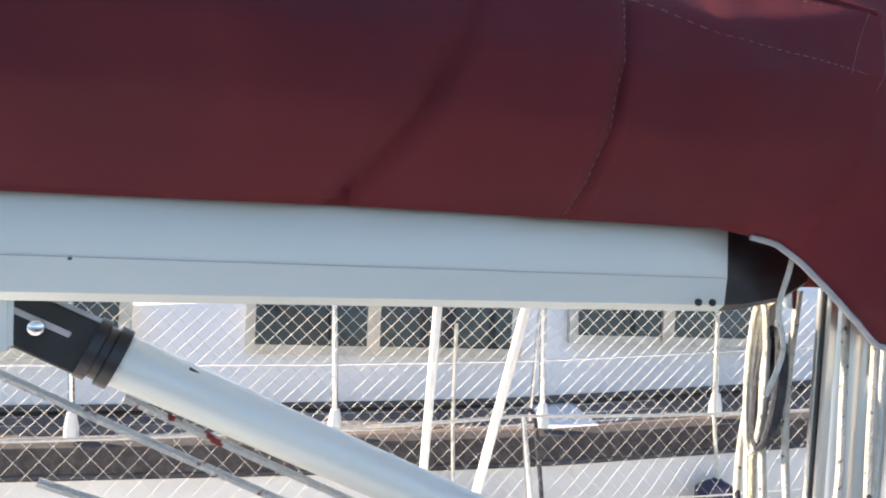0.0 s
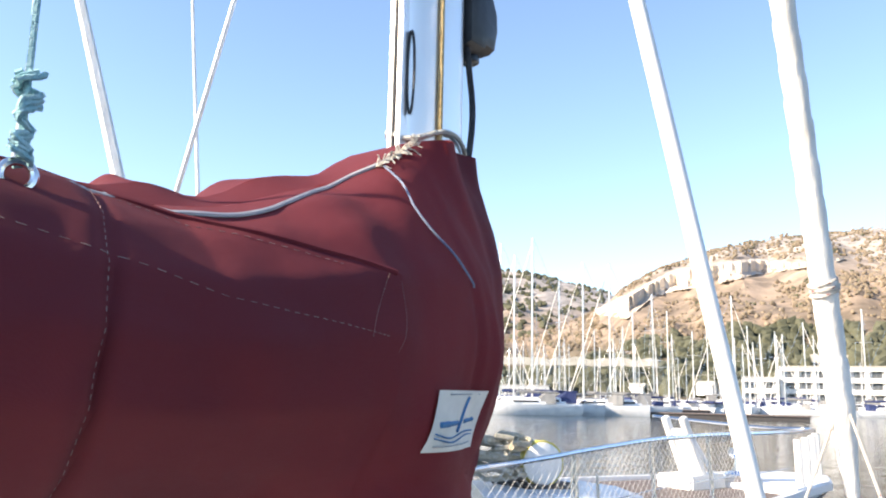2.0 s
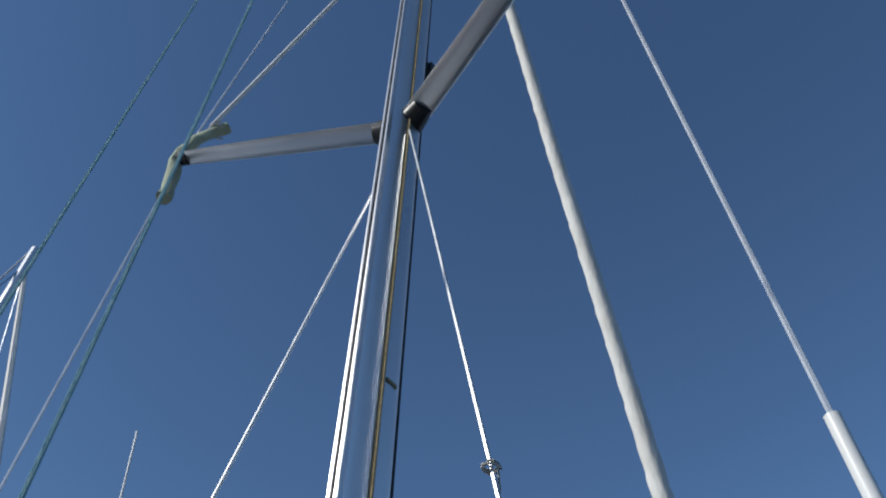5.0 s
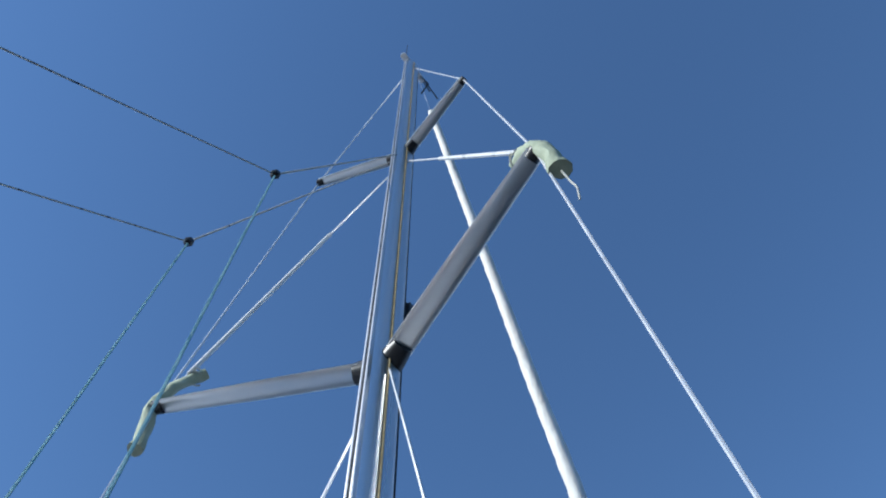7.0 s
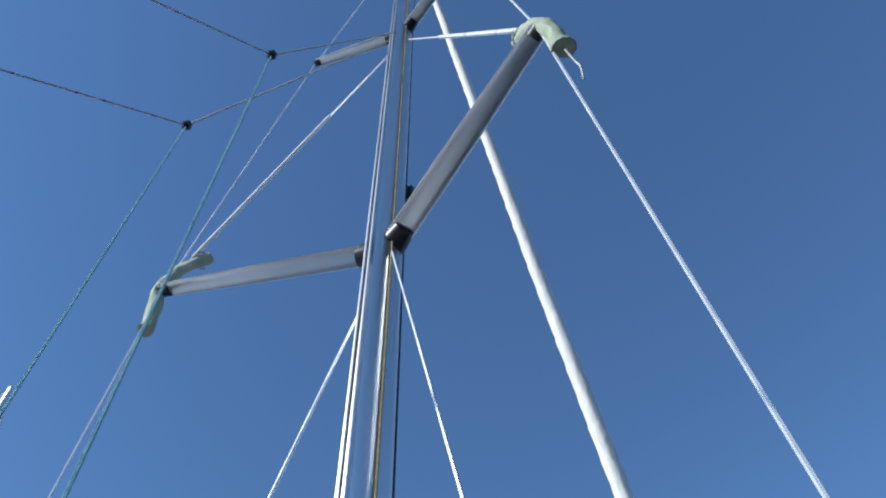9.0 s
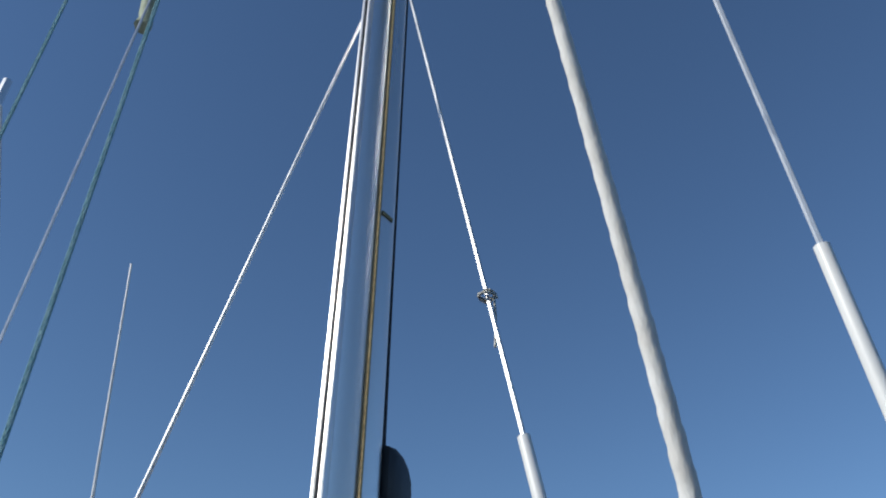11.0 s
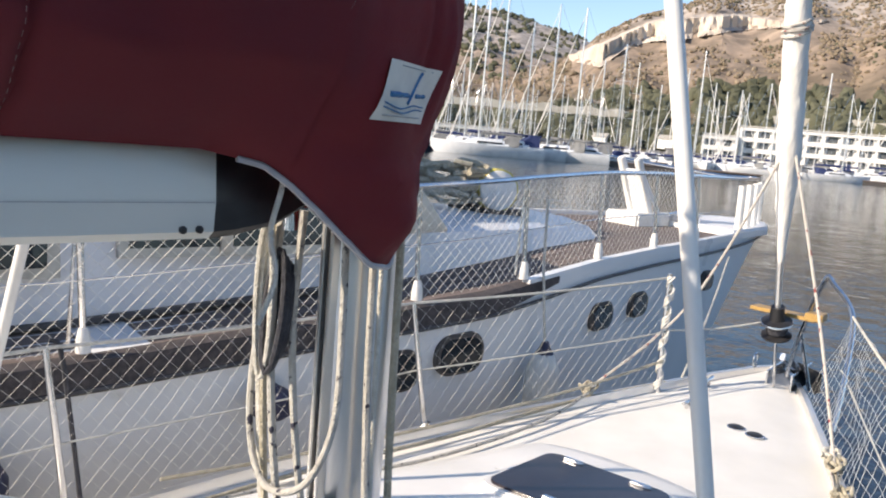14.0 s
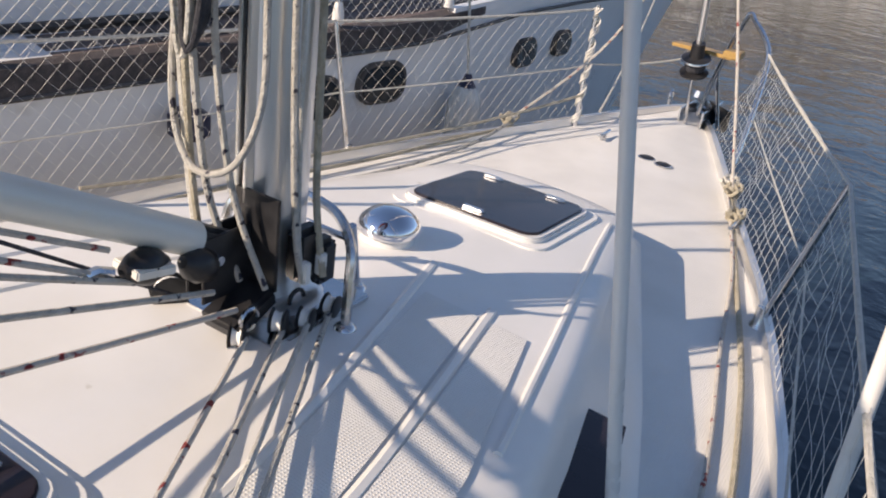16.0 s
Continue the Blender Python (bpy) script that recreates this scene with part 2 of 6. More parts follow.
def thing(name, at, label, category, group="", m=None):
    ob = new(name)
    ob.matrix_basis = (BOAT if m is None else m) @ Matrix.Translation(at)
    BASES[ob.name] = Vector(at)
    return tagged(ob, label, category, group)


def link(name, bm, mat, smooth=True, angle=40):
    me = bpy.data.meshes.new(name)
    bm.to_mesh(me)
    bm.free()
    me.materials.append(mat)
    if smooth:
        for p in me.polygons:
            p.use_smooth = True
        me.set_sharp_from_angle(angle=radians(angle))
    return new(name, me)


def part(name, bm, mat, parent, label="", smooth=True):
    base = BASES[parent.name]
    bmesh.ops.translate(bm, verts=bm.verts, vec=-base)
    ob = link(name, bm, mat, smooth)
    ob.parent = parent
    BASES[ob.name] = base
    if label:
        tagged(ob, label)
    return ob


def solo(name, bm, mat, label, category, group="", kind="", m=None, smooth=True):
    ob = link(name, bm, mat, smooth)
    ob.matrix_basis = BOAT if m is None else m
    return tagged(ob, label, category, group, kind)


def tube(points, r, n=8, bm=None, r2=None, caps=True):
    """A round bar along points; r2: the radius at its end."""
    bm = bm or bmesh.new()
    pts = [Vector(p) for p in points]
    rings = []
    side = None
    for i, p in enumerate(pts):
        d = (pts[min(i + 1, len(pts) - 1)] - pts[max(i - 1, 0)]).normalized()
        if side is None:
            side = d.cross(Vector((0.31, 0.2, 0.93))).normalized()
            if side.length < 0.1:
                side = d.orthogonal().normalized()
        side = (side - d * side.dot(d)).normalized()
        up = d.cross(side)
        k = r if r2 is None else r + (r2 - r) * i / (len(pts) - 1)
        rings.append([bm.verts.new(p + (side * math.cos(a) + up * math.sin(a)) * k) for a in (2 * math.pi * j / n for j in range(n))])
    for a, b in zip(rings, rings[1:]):
        for j in range(n):
            bm.faces.new((a[j], a[(j + 1) % n], b[(j + 1) % n], b[j]))
    if caps:
        bm.faces.new(rings[0][::-1])
        bm.faces.new(rings[-1])
    return bm


def smooth_path(points, steps=6):
    pts = [Vector(p) for p in points]
    out = []
    for i in range(len(pts) - 1):
        p0, p1, p2, p3 = pts[max(i - 1, 0)], pts[i], pts[i + 1], pts[min(i + 2, len(pts) - 1)]
        for k in range(steps):
            t = k / steps
            out.append(0.5 * ((2 * p1) + (p2 - p0) * t + (2 * p0 - 5 * p1 + 4 * p2 - p3) * t * t + (3 * p1 - p0 - 3 * p2 + p3) * t ** 3))
    out.append(pts[-1])
    return out


def sag(a, b, drop=0.0, n=10):
    a, b = Vector(a), Vector(b)
    return [a.lerp(b, i / n) - Vector((0, 0, drop * 4 * (i / n) * (1 - i / n))) for i in range(n + 1)]


def box(x0, x1, y0, y1, z0, z1, bevel=0.0, bm=None, seg=2):
    own = bmesh.new()
    bmesh.ops.create_cube(own, size=1)
    for v in own.verts:
        v.co = Vector(((x0 + x1) / 2 + v.co.x * (x1 - x0), (y0 + y1) / 2 + v.co.y * (y1 - y0), (z0 + z1) / 2 + v.co.z * (z1 - z0)))
    if bevel:
        bmesh.ops.bevel(own, geom=own.edges[:], offset=bevel, segments=seg, affect="EDGES")
    return merge(bm, own)


def merge(bm, own):
    if bm is None:
        return own
    me = bpy.data.meshes.new("tmp")
    own.to_mesh(me)
    own.free()
    bm.from_mesh(me)
    bpy.data.meshes.remove(me)
    return bm


def turned(bm, m):
    bmesh.ops.transform(bm, matrix=m, verts=bm.verts)
    return bm


def lathe(profile, n=24, at=(0, 0, 0), bm=None, axis=None):
    """A turned body from (radius, height) pairs; axis: its direction."""
    own = bmesh.new()
    rings = [[own.verts.new((r * math.cos(2 * math.pi * j / n), r * math.sin(2 * math.pi * j / n), z)) for j in range(n)] for r, z in profile]
    for a, b in zip(rings, rings[1:]):
        for j in range(n):
            own.faces.new((a[j], a[(j + 1) % n], b[(j + 1) % n], b[j]))
    own.faces.new(rings[0][::-1])
    own.faces.new(rings[-1])
    if axis is not None:
        turned(own, Vector(axis).to_track_quat("Z", "Y").to_matrix().to_4x4())
    turned(own, Matrix.Translation(at))
    return merge(bm, own)


def loft(sections, bm=None, closed=False, caps=True):
    bm = bm or bmesh.new()
    rings = [[bm.verts.new(p) for p in s] for s in sections]
    n = len(rings[0])
    for a, b in zip(rings, rings[1:]):
        for j in range(n if closed else n - 1):
            bm.faces.new((a[j], a[(j + 1) % n], b[(j + 1) % n], b[j]))
    if caps and closed:
        bm.faces.new(rings[0][::-1])
        bm.faces.new(rings[-1])
    bmesh.ops.recalc_face_normals(bm, faces=bm.faces)
    return bm


def curve_at(x, table):
    """Smooth interpolation in a short table of (x, value)."""
    if x <= table[0][0]:
        return table[0][1]
    for (a, va), (b, vb) in zip(table, table[1:]):
        if x <= b:
            k = (x - a) / (b - a)
            return va + (vb - va) * k
    return table[-1][1]


def prism(outline, z0, z1, bevel=0.0):
    bm = bmesh.new()
    lo = [bm.verts.new((x, y, z0)) for x, y in outline]
    hi = [bm.verts.new((x, y, z1)) for x, y in outline]
    n = len(outline)
    bm.faces.new(lo[::-1])
    top = bm.faces.new(hi)
    for i in range(n):
        bm.faces.new((lo[i], lo[(i + 1) % n], hi[(i + 1) % n], hi[i]))
    bmesh.ops.recalc_face_normals(bm, faces=bm.faces)
    if bevel:
        bmesh.ops.bevel(bm, geom=list(top.edges), offset=bevel, segments=2, affect="EDGES")
    return bm


def rounded(x0, x1, y0, y1, r, n=5):
    out = []
    for cx, cy, a0 in ((x1 - r, y1 - r, 0), (x0 + r, y1 - r, 90), (x0 + r, y0 + r, 180), (x1 - r, y0 + r, 270)):
        for k in range(n + 1):
            a = radians(a0 + 90 * k / n)
            out.append((cx + r * math.cos(a), cy + r * math.sin(a)))
    return out

# ---- the large setting ----
bm = bmesh.new()
bmesh.ops.create_grid(bm, x_segments=1, y_segments=1, size=2500)
solo("water", bm, WATER, "dark green-blue rippled harbour water", "water", kind="structure", m=Matrix.Identity(4), smooth=False)

CREST = [(-180, 2.5), (-90, 3.0), (-40, 5.0), (0, 9.2), (12.6, 10.35), (17.8, 10.45), (23.1, 10.0), (26, 9.5), (28.6, 8.6), (30.5, 7.7), (32.3, 6.2), (34, 5.2), (37, 3.6), (45, 3.0), (90, 2.5), (180, 2.5)]
FAR_CREST = [(-180, 0.5), (20, 4), (26, 5.5), (30, 6.3), (32.8, 7.0), (35, 7.6), (37.6, 8.2), (40.4, 8.5), (46, 8.6), (60, 7.0), (90, 4.0), (180, 0.5)]


def hill_height(az, r, crest, r0, r1):
    if r <= r0:
        return 1.2
    top = r1 * math.tan(radians(curve_at(az, crest))) + 2.7
    k = min(1.0, (r - r0) / (r1 - r0))
    h = top * (0.55 * k ** 1.1 + 0.45 * k * k * (3 - 2 * k))
    if r > r1:
        h = top - (r - r1) * 0.15
    amp = 7 * min(1, k * 3) * (1 if r < r1 * 0.97 else 0.35)
    return 1.2 + h + amp * noise.fractal((az * 0.35, r * 0.012, 3.1), 1.0, 2.0, 5)


def hillside(name, crest, r0, r1, r2, a0, a1, da, nr, label):
    bm = bmesh.new()
    rows = []
    a = a0
    while a <= a1 + 1e-6:
        row = []
        for i in range(nr + 1):
            r = r0 - 8 + (r2 - r0 + 8) * (i / nr) ** 1.15
            z = hill_height(a, r, crest, r0, r1) if i else -2.0
            row.append(bm.verts.new((r * math.cos(radians(a)), r * math.sin(radians(a)), z)))
        rows.append(row)
        a += da
    for p, q in zip(rows, rows[1:]):
        for i in range(nr):
            bm.faces.new((p[i], p[i + 1], q[i + 1], q[i]))
    bmesh.ops.recalc_face_normals(bm, faces=bm.faces)
    return solo(name, bm, HILL, label, "hillside", kind="structure", m=Matrix.Identity(4))


hillside("ground_hillside", CREST, 235, 700, 800, -180, 180, 0.75, 44, "brown scrub-covered hillside with grey rocky top")
hillside("backdrop_ridge", FAR_CREST, 500, 1200, 1350, 10, 110, 0.7, 36, "distant dark wooded ridge")

# quarry cliff cut into the hill
LOW_EDGE = [(16.5, 8.9), (20, 8.35), (22.5, 8.1), (25.5, 7.4), (28, 7.1), (29.5, 6.5), (31, 5.2), (33.2, 5.5)]
HIGH_EDGE = [(16.5, 9.0), (20, 8.85), (22.5, 9.15), (25.5, 8.95), (28, 8.5), (29.5, 7.7), (31, 6.9), (33.2, 5.9)]
bm = bmesh.new()
cols = []
for i in range(110):
    a = 16.5 + 16.7 * i / 109
    lo, hi = curve_at(a, LOW_EDGE), curve_at(a, HIGH_EDGE)
    col = []
    for j in range(9):
        el = lo + (hi - lo) * j / 8
        rr = 240.0
        while rr < 690 and hill_height(a, rr, CREST, 235, 700) - 2.7 < rr * math.tan(radians(lo + (hi - lo) * min(j, 2) / 8)):
            rr += 4.0
        rr += -5 + j * 0.6 + 4.5 * noise.fractal((a * 1.9, el * 0.8, 7.0), 1.0, 2.0, 5) + (22 if j == 8 else 0)
        el += 0.10 * noise.noise((a * 2.3, j, 1.0)) if j in (0, 8) else 0
        col.append(bm.verts.new((rr * math.cos(radians(a)), rr * math.sin(radians(a)), 2.7 + rr * math.tan(radians(el)))))
    cols.append(col)
for p, q in zip(cols, cols[1:]):
    for j in range(8):
        bm.faces.new((p[j], p[j + 1], q[j + 1], q[j]))
bmesh.ops.recalc_face_normals(bm, faces=bm.faces)
solo("cliff_quarry", bm, ROCK, "pale ochre quarried rock cliff", "cliff", kind="structure", m=Matrix.Identity(4), smooth=False)


def clumps(name, mat, count, amin, amax, rmin, rmax, smin, smax, crest, r0, r1, label, seed, tall=1.0):
    """Loose bushes and pines, each a crumpled low body, on the slope."""
    rng = random.Random(seed)
    verts, faces = [], []
    phi = (1 + 5 ** 0.5) / 2
    ico = [Vector(v).normalized() for v in ((-1, phi, 0), (1, phi, 0), (-1, -phi, 0), (1, -phi, 0), (0, -1, phi), (0, 1, phi), (0, -1, -phi), (0, 1, -phi), (phi, 0, -1), (phi, 0, 1), (-phi, 0, -1), (-phi, 0, 1))]
    tri = ((0, 11, 5), (0, 5, 1), (0, 1, 7), (0, 7, 10), (0, 10, 11), (1, 5, 9), (5, 11, 4), (11, 10, 2), (10, 7, 6), (7, 1, 8), (3, 9, 4), (3, 4, 2), (3, 2, 6), (3, 6, 8), (3, 8, 9), (4, 9, 5), (2, 4, 11), (6, 2, 10), (8, 6, 7), (9, 8, 1))
    for _ in range(count):
        a, r = rng.uniform(amin, amax), rng.uniform(rmin ** 2, rmax ** 2) ** 0.5
        if noise.noise((a * 0.5, r * 0.012, 9)) < rng.uniform(-0.5, 0.25):
            continue
        s = rng.uniform(smin, smax)
        el = math.degrees(math.atan2(hill_height(a, r, crest, r0, r1) - 2.7, r))
        if 16.5 < a < 33 and curve_at(a, LOW_EDGE) - 0.7 < el < curve_at(a, HIGH_EDGE) + 0.1:
            continue
        z = hill_height(a, r, crest, r0, r1)
        o = Vector((r * math.cos(radians(a)), r * math.sin(radians(a)), z + s * 0.3 * tall))
        base = len(verts)
        verts.extend(o + Vector((v.x * s * rng.uniform(0.6, 1.1), v.y * s * rng.uniform(0.6, 1.1), v.z * s * tall * rng.uniform(0.6, 1.1))) for v in ico)
        faces.extend((base + i, base + j, base + k) for i, j, k in tri)
    me = bpy.data.meshes.new(name)
    me.from_pydata(verts, [], faces)
    me.materials.append(mat)
    tagged(new(name, me), label, "scrub", kind="stuff")


clumps("hillside_scrub", GREYBUSH, 12000, 6, 46, 330, 700, 0.6, 1.7, CREST, 235, 700, "dry grey-brown scrub scattered over the slope", 3)
clumps("hillside_bushes", BUSH, 2200, 6, 46, 420, 710, 0.5, 1.35, CREST, 235, 700, "dark green bushes scattered over the slope", 4)
clumps("pine_belt", BUSH, 4200, 5, 60, 245, 370, 1.5, 3.6, CREST, 235, 700, "belt of dark green pines above the marina", 5, 1.3)
clumps("ridge_wood", BUSH, 4200, 24, 75, 560, 1210, 2.2, 5.2, FAR_CREST, 500, 1200, "dark woodland on the far ridge", 6)

# road wall on the slope, quay and pontoons
def polar(a, r, z=0.0):
    return Vector((r * math.cos(radians(a)), r * math.sin(radians(a)), z))


def band(name, a0, a1, r, z0, z1, depth, mat, label, category, wob=0.0):
    bm = bmesh.new()
    secs = []
    for i in range(41):
        a = a0 + (a1 - a0) * i / 40
        w = wob * noise.noise((a, 0, 0))
        secs.append([polar(a, r, z0 + w * 0.3), polar(a, r, z1 + w), polar(a, r + depth, z1 + w), polar(a, r + depth, z0)])
    loft(secs, bm, closed=True)
    return solo(name, bm, mat, label, category, kind="structure", m=Matrix.Identity(4), smooth=False)


band("wall_road", 29, 44, 262, 11.6, 14.0, 3, CONCRETE, "pale retaining wall of a hillside road", "retaining wall", 1.0)
band("wall_road_east", 8, 19.5, 300, 14.5, 17.5, 3, CONCRETE, "pale retaining wall of a hillside road", "retaining wall", 2.0)
band("quay", -60, 80, 225, -1.0, 1.3, 20, CONCRETE, "pale concrete quay along the shore", "quay")


def pontoon(a, r, length, width, turn):
    o = polar(a, r)
    m = pose(o.x, o.y, 0, 0, 0, turn)
    t = thing("pontoon", (0, 0, 0), "low floating pontoon with weathered deck and pale head", "pontoon", "pontoons", m)
    part("deck", box(-length / 2, length / 2, -width / 2, width / 2, 0.45, 0.62, 0.03), TEAK, t)
    part("float", box(-length / 2 + 0.2, length / 2 - 0.2, -width / 2 + 0.2, width / 2 - 0.2, -0.3, 0.45), RUBRAIL, t)
    part("pale_head", box(-length / 2 - 0.4, -length / 2 + 2.2, -width / 2, width / 2, 0.3, 0.95, 0.05), CONCRETE, t, "pale concrete pontoon head")


pontoon(26.2, 112, 26, 2.2, -62)
pontoon(16, 150, 40, 2.2, -75)
pontoon(34, 135, 40, 2.2, -50)


def building(a0, a1, r, z0, storeys, label, pier=4.0, tall=2.9):
    p, q = polar(a1, r), polar(a0, r * 1.0)
    d = (q - p)
    length = d.length
    m = pose(p.x, p.y, z0, 0, 0, math.degrees(math.atan2(d.y, d.x)))
    t = thing("apartment_building", (0, 0, 0), label, "building", "shore buildings", m)
    h = storeys * tall
    part("wall", box(0, length, 1.6, 12, 0, h + 0.6), STUCCO, t, smooth=False)
    n = max(2, int(length / pier))
    for f in range(storeys):
        z = f * tall
        part("balcony_slab", box(-0.1, length + 0.1, 0.5, 1.7, z + tall - 0.30, z + tall + 0.85, 0.03), STUCCO, t, smooth=False)
        for i in range(n):
            x = (i + 0.5) * length / n
            part("window", box(x - pier * 0.27, x + pier * 0.27, 1.5, 1.7, z + 0.9, z + tall - 0.45), SHADED_GLASS, t, smooth=False)
    for i in range(n + 1):
        x = i * length / n
        part("pier_wall", box(x - 0.3, x + 0.3, 0.55, 1.7, 0, h + 0.4), STUCCO, t, smooth=False)
    part("roof", box(-0.3, length + 0.3, 0.2, 12.2, h + 0.6, h + 0.95), CONCRETE, t, smooth=False)


building(4.0, 21.3, 228, 1.3, 3, "long white four-storey apartment block with rows of balconies")
building(21.5, 23.6, 224, 1.3, 2, "low white shore building with balconies")
building(-22, 1.5, 229, 1.3, 3, "long white apartment block with balconies")
building(36.5, 44, 244, 1.3, 1, "low pale terrace building behind the moored yachts")


def cottage(a, r, w, d, h, z):
    p = polar(a, r)
    t = thing("small_house", (0, 0, 0), "small pale house with a ridged roof", "house", "shore houses", pose(p.x, p.y, z, 0, 0, a + 70))
    part("wall", box(-w / 2, w / 2, -d / 2, d / 2, 0, h), STUCCO, t, smooth=False)
    bm = loft([[(x, -d / 2 - 0.3, h), (x, 0, h + d * 0.32), (x, d / 2 + 0.3, h)] for x in (-w / 2 - 0.3, w / 2 + 0.3)], closed=True)
    part("roof", bm, CONCRETE, t, smooth=False)
    part("window", box(-w * 0.3, -w * 0.08, -d / 2 - 0.06, -d / 2 + 0.05, h * 0.35, h * 0.75), SHADED_GLASS, t, smooth=False)
    part("door", box(w * 0.1, w * 0.27, -d / 2 - 0.06, -d / 2 + 0.05, 0, h * 0.72), RUBRAIL, t, smooth=False)


cottage(25.9, 244, 4.6, 4, 2.8, 3)
cottage(30.4, 246, 4.4, 4, 2.4, 2.5)

# ---- moored boats across the water ----
NAVY = material("navy_hull", (0.012, 0.016, 0.035), (0.02, 0.026, 0.05), 0.6, 0.25, bump=0.0)
SPRAY_BLUE = material("blue_sprayhood", (0.02, 0.035, 0.10), (0.035, 0.05, 0.14), 1.0, 0.8)
GREY_TARP = material("grey_boat_cover", (0.18, 0.18, 0.18), (0.28, 0.28, 0.27), 1.0, 0.8)


def moored_sailboat(length, mast, hull_mat, cover_mat, label, m, two=False):
    t = thing("moored_sailboat", (0, 0, 0), label, "sailboat", "moored boats", m)
    L, B, F = length, length * 0.155, length * 0.095
    secs = []
    for i in range(13):
        k = i / 12
        x = -L / 2 + L * k
        w = B * (0.78 + 0.22 * math.sin(math.pi * min(1, k * 1.15))) if k < 0.5 else B * max(0.015, (1 - ((k - 0.5) / 0.5) ** 2.2))
        f = F * (0.92 + 0.3 * k * k)
        secs.append([(x, -w, f), (x - 0.1 * (k > 0.9), -w * 0.93, f * 0.4), (x - 0.06 * L * (k > 0.95), -w * 0.62, -0.3), (x - 0.06 * L * (k > 0.95), w * 0.62, -0.3), (x - 0.1 * (k > 0.9), w * 0.93, f * 0.4), (x, w, f)])
    part("hull", loft(secs, closed=True), hull_mat, t)
    cab = [[(x, -w, F * 0.98), (x, -w * 0.85, F + h), (x, 0, F + h * 1.15), (x, w * 0.85, F + h), (x, w, F * 0.98)] for x, w, h in ((-L * 0.18, B * 0.62, L * 0.04), (L * 0.0, B * 0.62, L * 0.042), (L * 0.17, B * 0.45, L * 0.034), (L * 0.24, B * 0.3, 0.02))]
    part("cabin", loft(cab, closed=True), YACHT_WHITE, t)
    part("cabin_window", box(-L * 0.12, L * 0.1, -B * 0.63, B * 0.63, F + L * 0.012, F + L * 0.026), DARKGLASS, t, smooth=False)
    hood = [[(x, -B * 0.6, F), (x, -B * 0.5, F + h), (x, B * 0.5, F + h), (x, B * 0.6, F)] for x, h in ((-L * 0.27, L * 0.085), (-L * 0.19, L * 0.09), (-L * 0.13, L * 0.045))]
    part("sprayhood", loft(hood, closed=True), cover_mat, t)
    part("mast", tube([(L * 0.08, 0, F), (L * 0.08, 0, mast)], 0.007 * L, 8), ALU, t)
    for f in (0.42, 0.68):
        part("spreader", tube([(L * 0.08, -B * 0.6, mast * f), (L * 0.08, B * 0.6, mast * f)], 0.035, 5), ALU, t)
    part("boom_with_cover", tube([(L * 0.06, 0, F + 1.5), (-L * 0.3, 0, F + 1.45)], 0.24, 8, r2=0.13), cover_mat, t)
    part("furled_sail", tube([(L * 0.48, 0, F + 0.4), (L * 0.09, 0, mast * 0.95)], 0.085, 6, r2=0.04), SAILCLOTH, t)
    for y in (-B, B):
        part("shroud", tube([(L * 0.06, y * 0.9, F), (L * 0.07, y * 0.6, mast * 0.68), (L * 0.08, 0, mast * 0.97)], 0.018, 4), STEEL, t)
    part("backstay", tube([(-L * 0.49, 0, F), (L * 0.07, 0, mast)], 0.018, 4), STEEL, t)
    if two:
        part("mizzen_mast", tube([(-L * 0.3, 0, F), (-L * 0.3, 0, mast * 0.7)], 0.009 * L, 8), ALU, t)
    return t


ID = Matrix.Identity(4)
def berth(a, r, turn):
    p = polar(a, r)
    return pose(p.x, p.y, 0, 0, 0, turn)


kinds = [
    moored_sailboat(16, 23.5, YACHT_WHITE, SPRAY_BLUE, "large white sailing yacht with a tall mast at its berth", berth(36.9, 108, 140)),
    moored_sailboat(15, 20.8, YACHT_WHITE, GREY_TARP, "white cruising yacht with grey covers at its berth", berth(33.4, 112, 118)),
    moored_sailboat(13, 18.5, NAVY, GREY_TARP, "dark navy sailing yacht at its berth", berth(35.2, 114, 150)),
    moored_sailboat(11, 14.5, YACHT_WHITE, SPRAY_BLUE, "white sailboat with blue canvas covers", berth(24, 172, 200)),
    moored_sailboat(9.5, 12.5, YACHT_WHITE, GREY_TARP, "small white sailboat with a grey boom cover", berth(21, 165, 160)),
]
rng = random.Random(11)
for a, r, k in ((39.2, 112, 0), (38.2, 106, 1), (41.5, 112, 3), (31.6, 114, 1), (30.2, 118, 3), (43, 108, 2)):
    copy_thing(kinds[k], berth(a, r, 135 + rng.uniform(-12, 12)))
for i in range(78):
    a = 2 + 40 * (i / 77) + rng.uniform(-0.3, 0.3)
    r = rng.choice((150, 163, 178, 192, 206)) + rng.uniform(-3, 3)
    if a < 14 and r < 170:
        r += 26
    k = rng.choice((3, 3, 4, 4, 1))
    c = copy_thing(kinds[k], berth(a, r, rng.choice((205, 25, 115, 300)) + rng.uniform(-6, 6)))
    s = rng.uniform(0.82, 1.12)
    c.scale = (s, s, s * rng.uniform(0.85, 1.1))


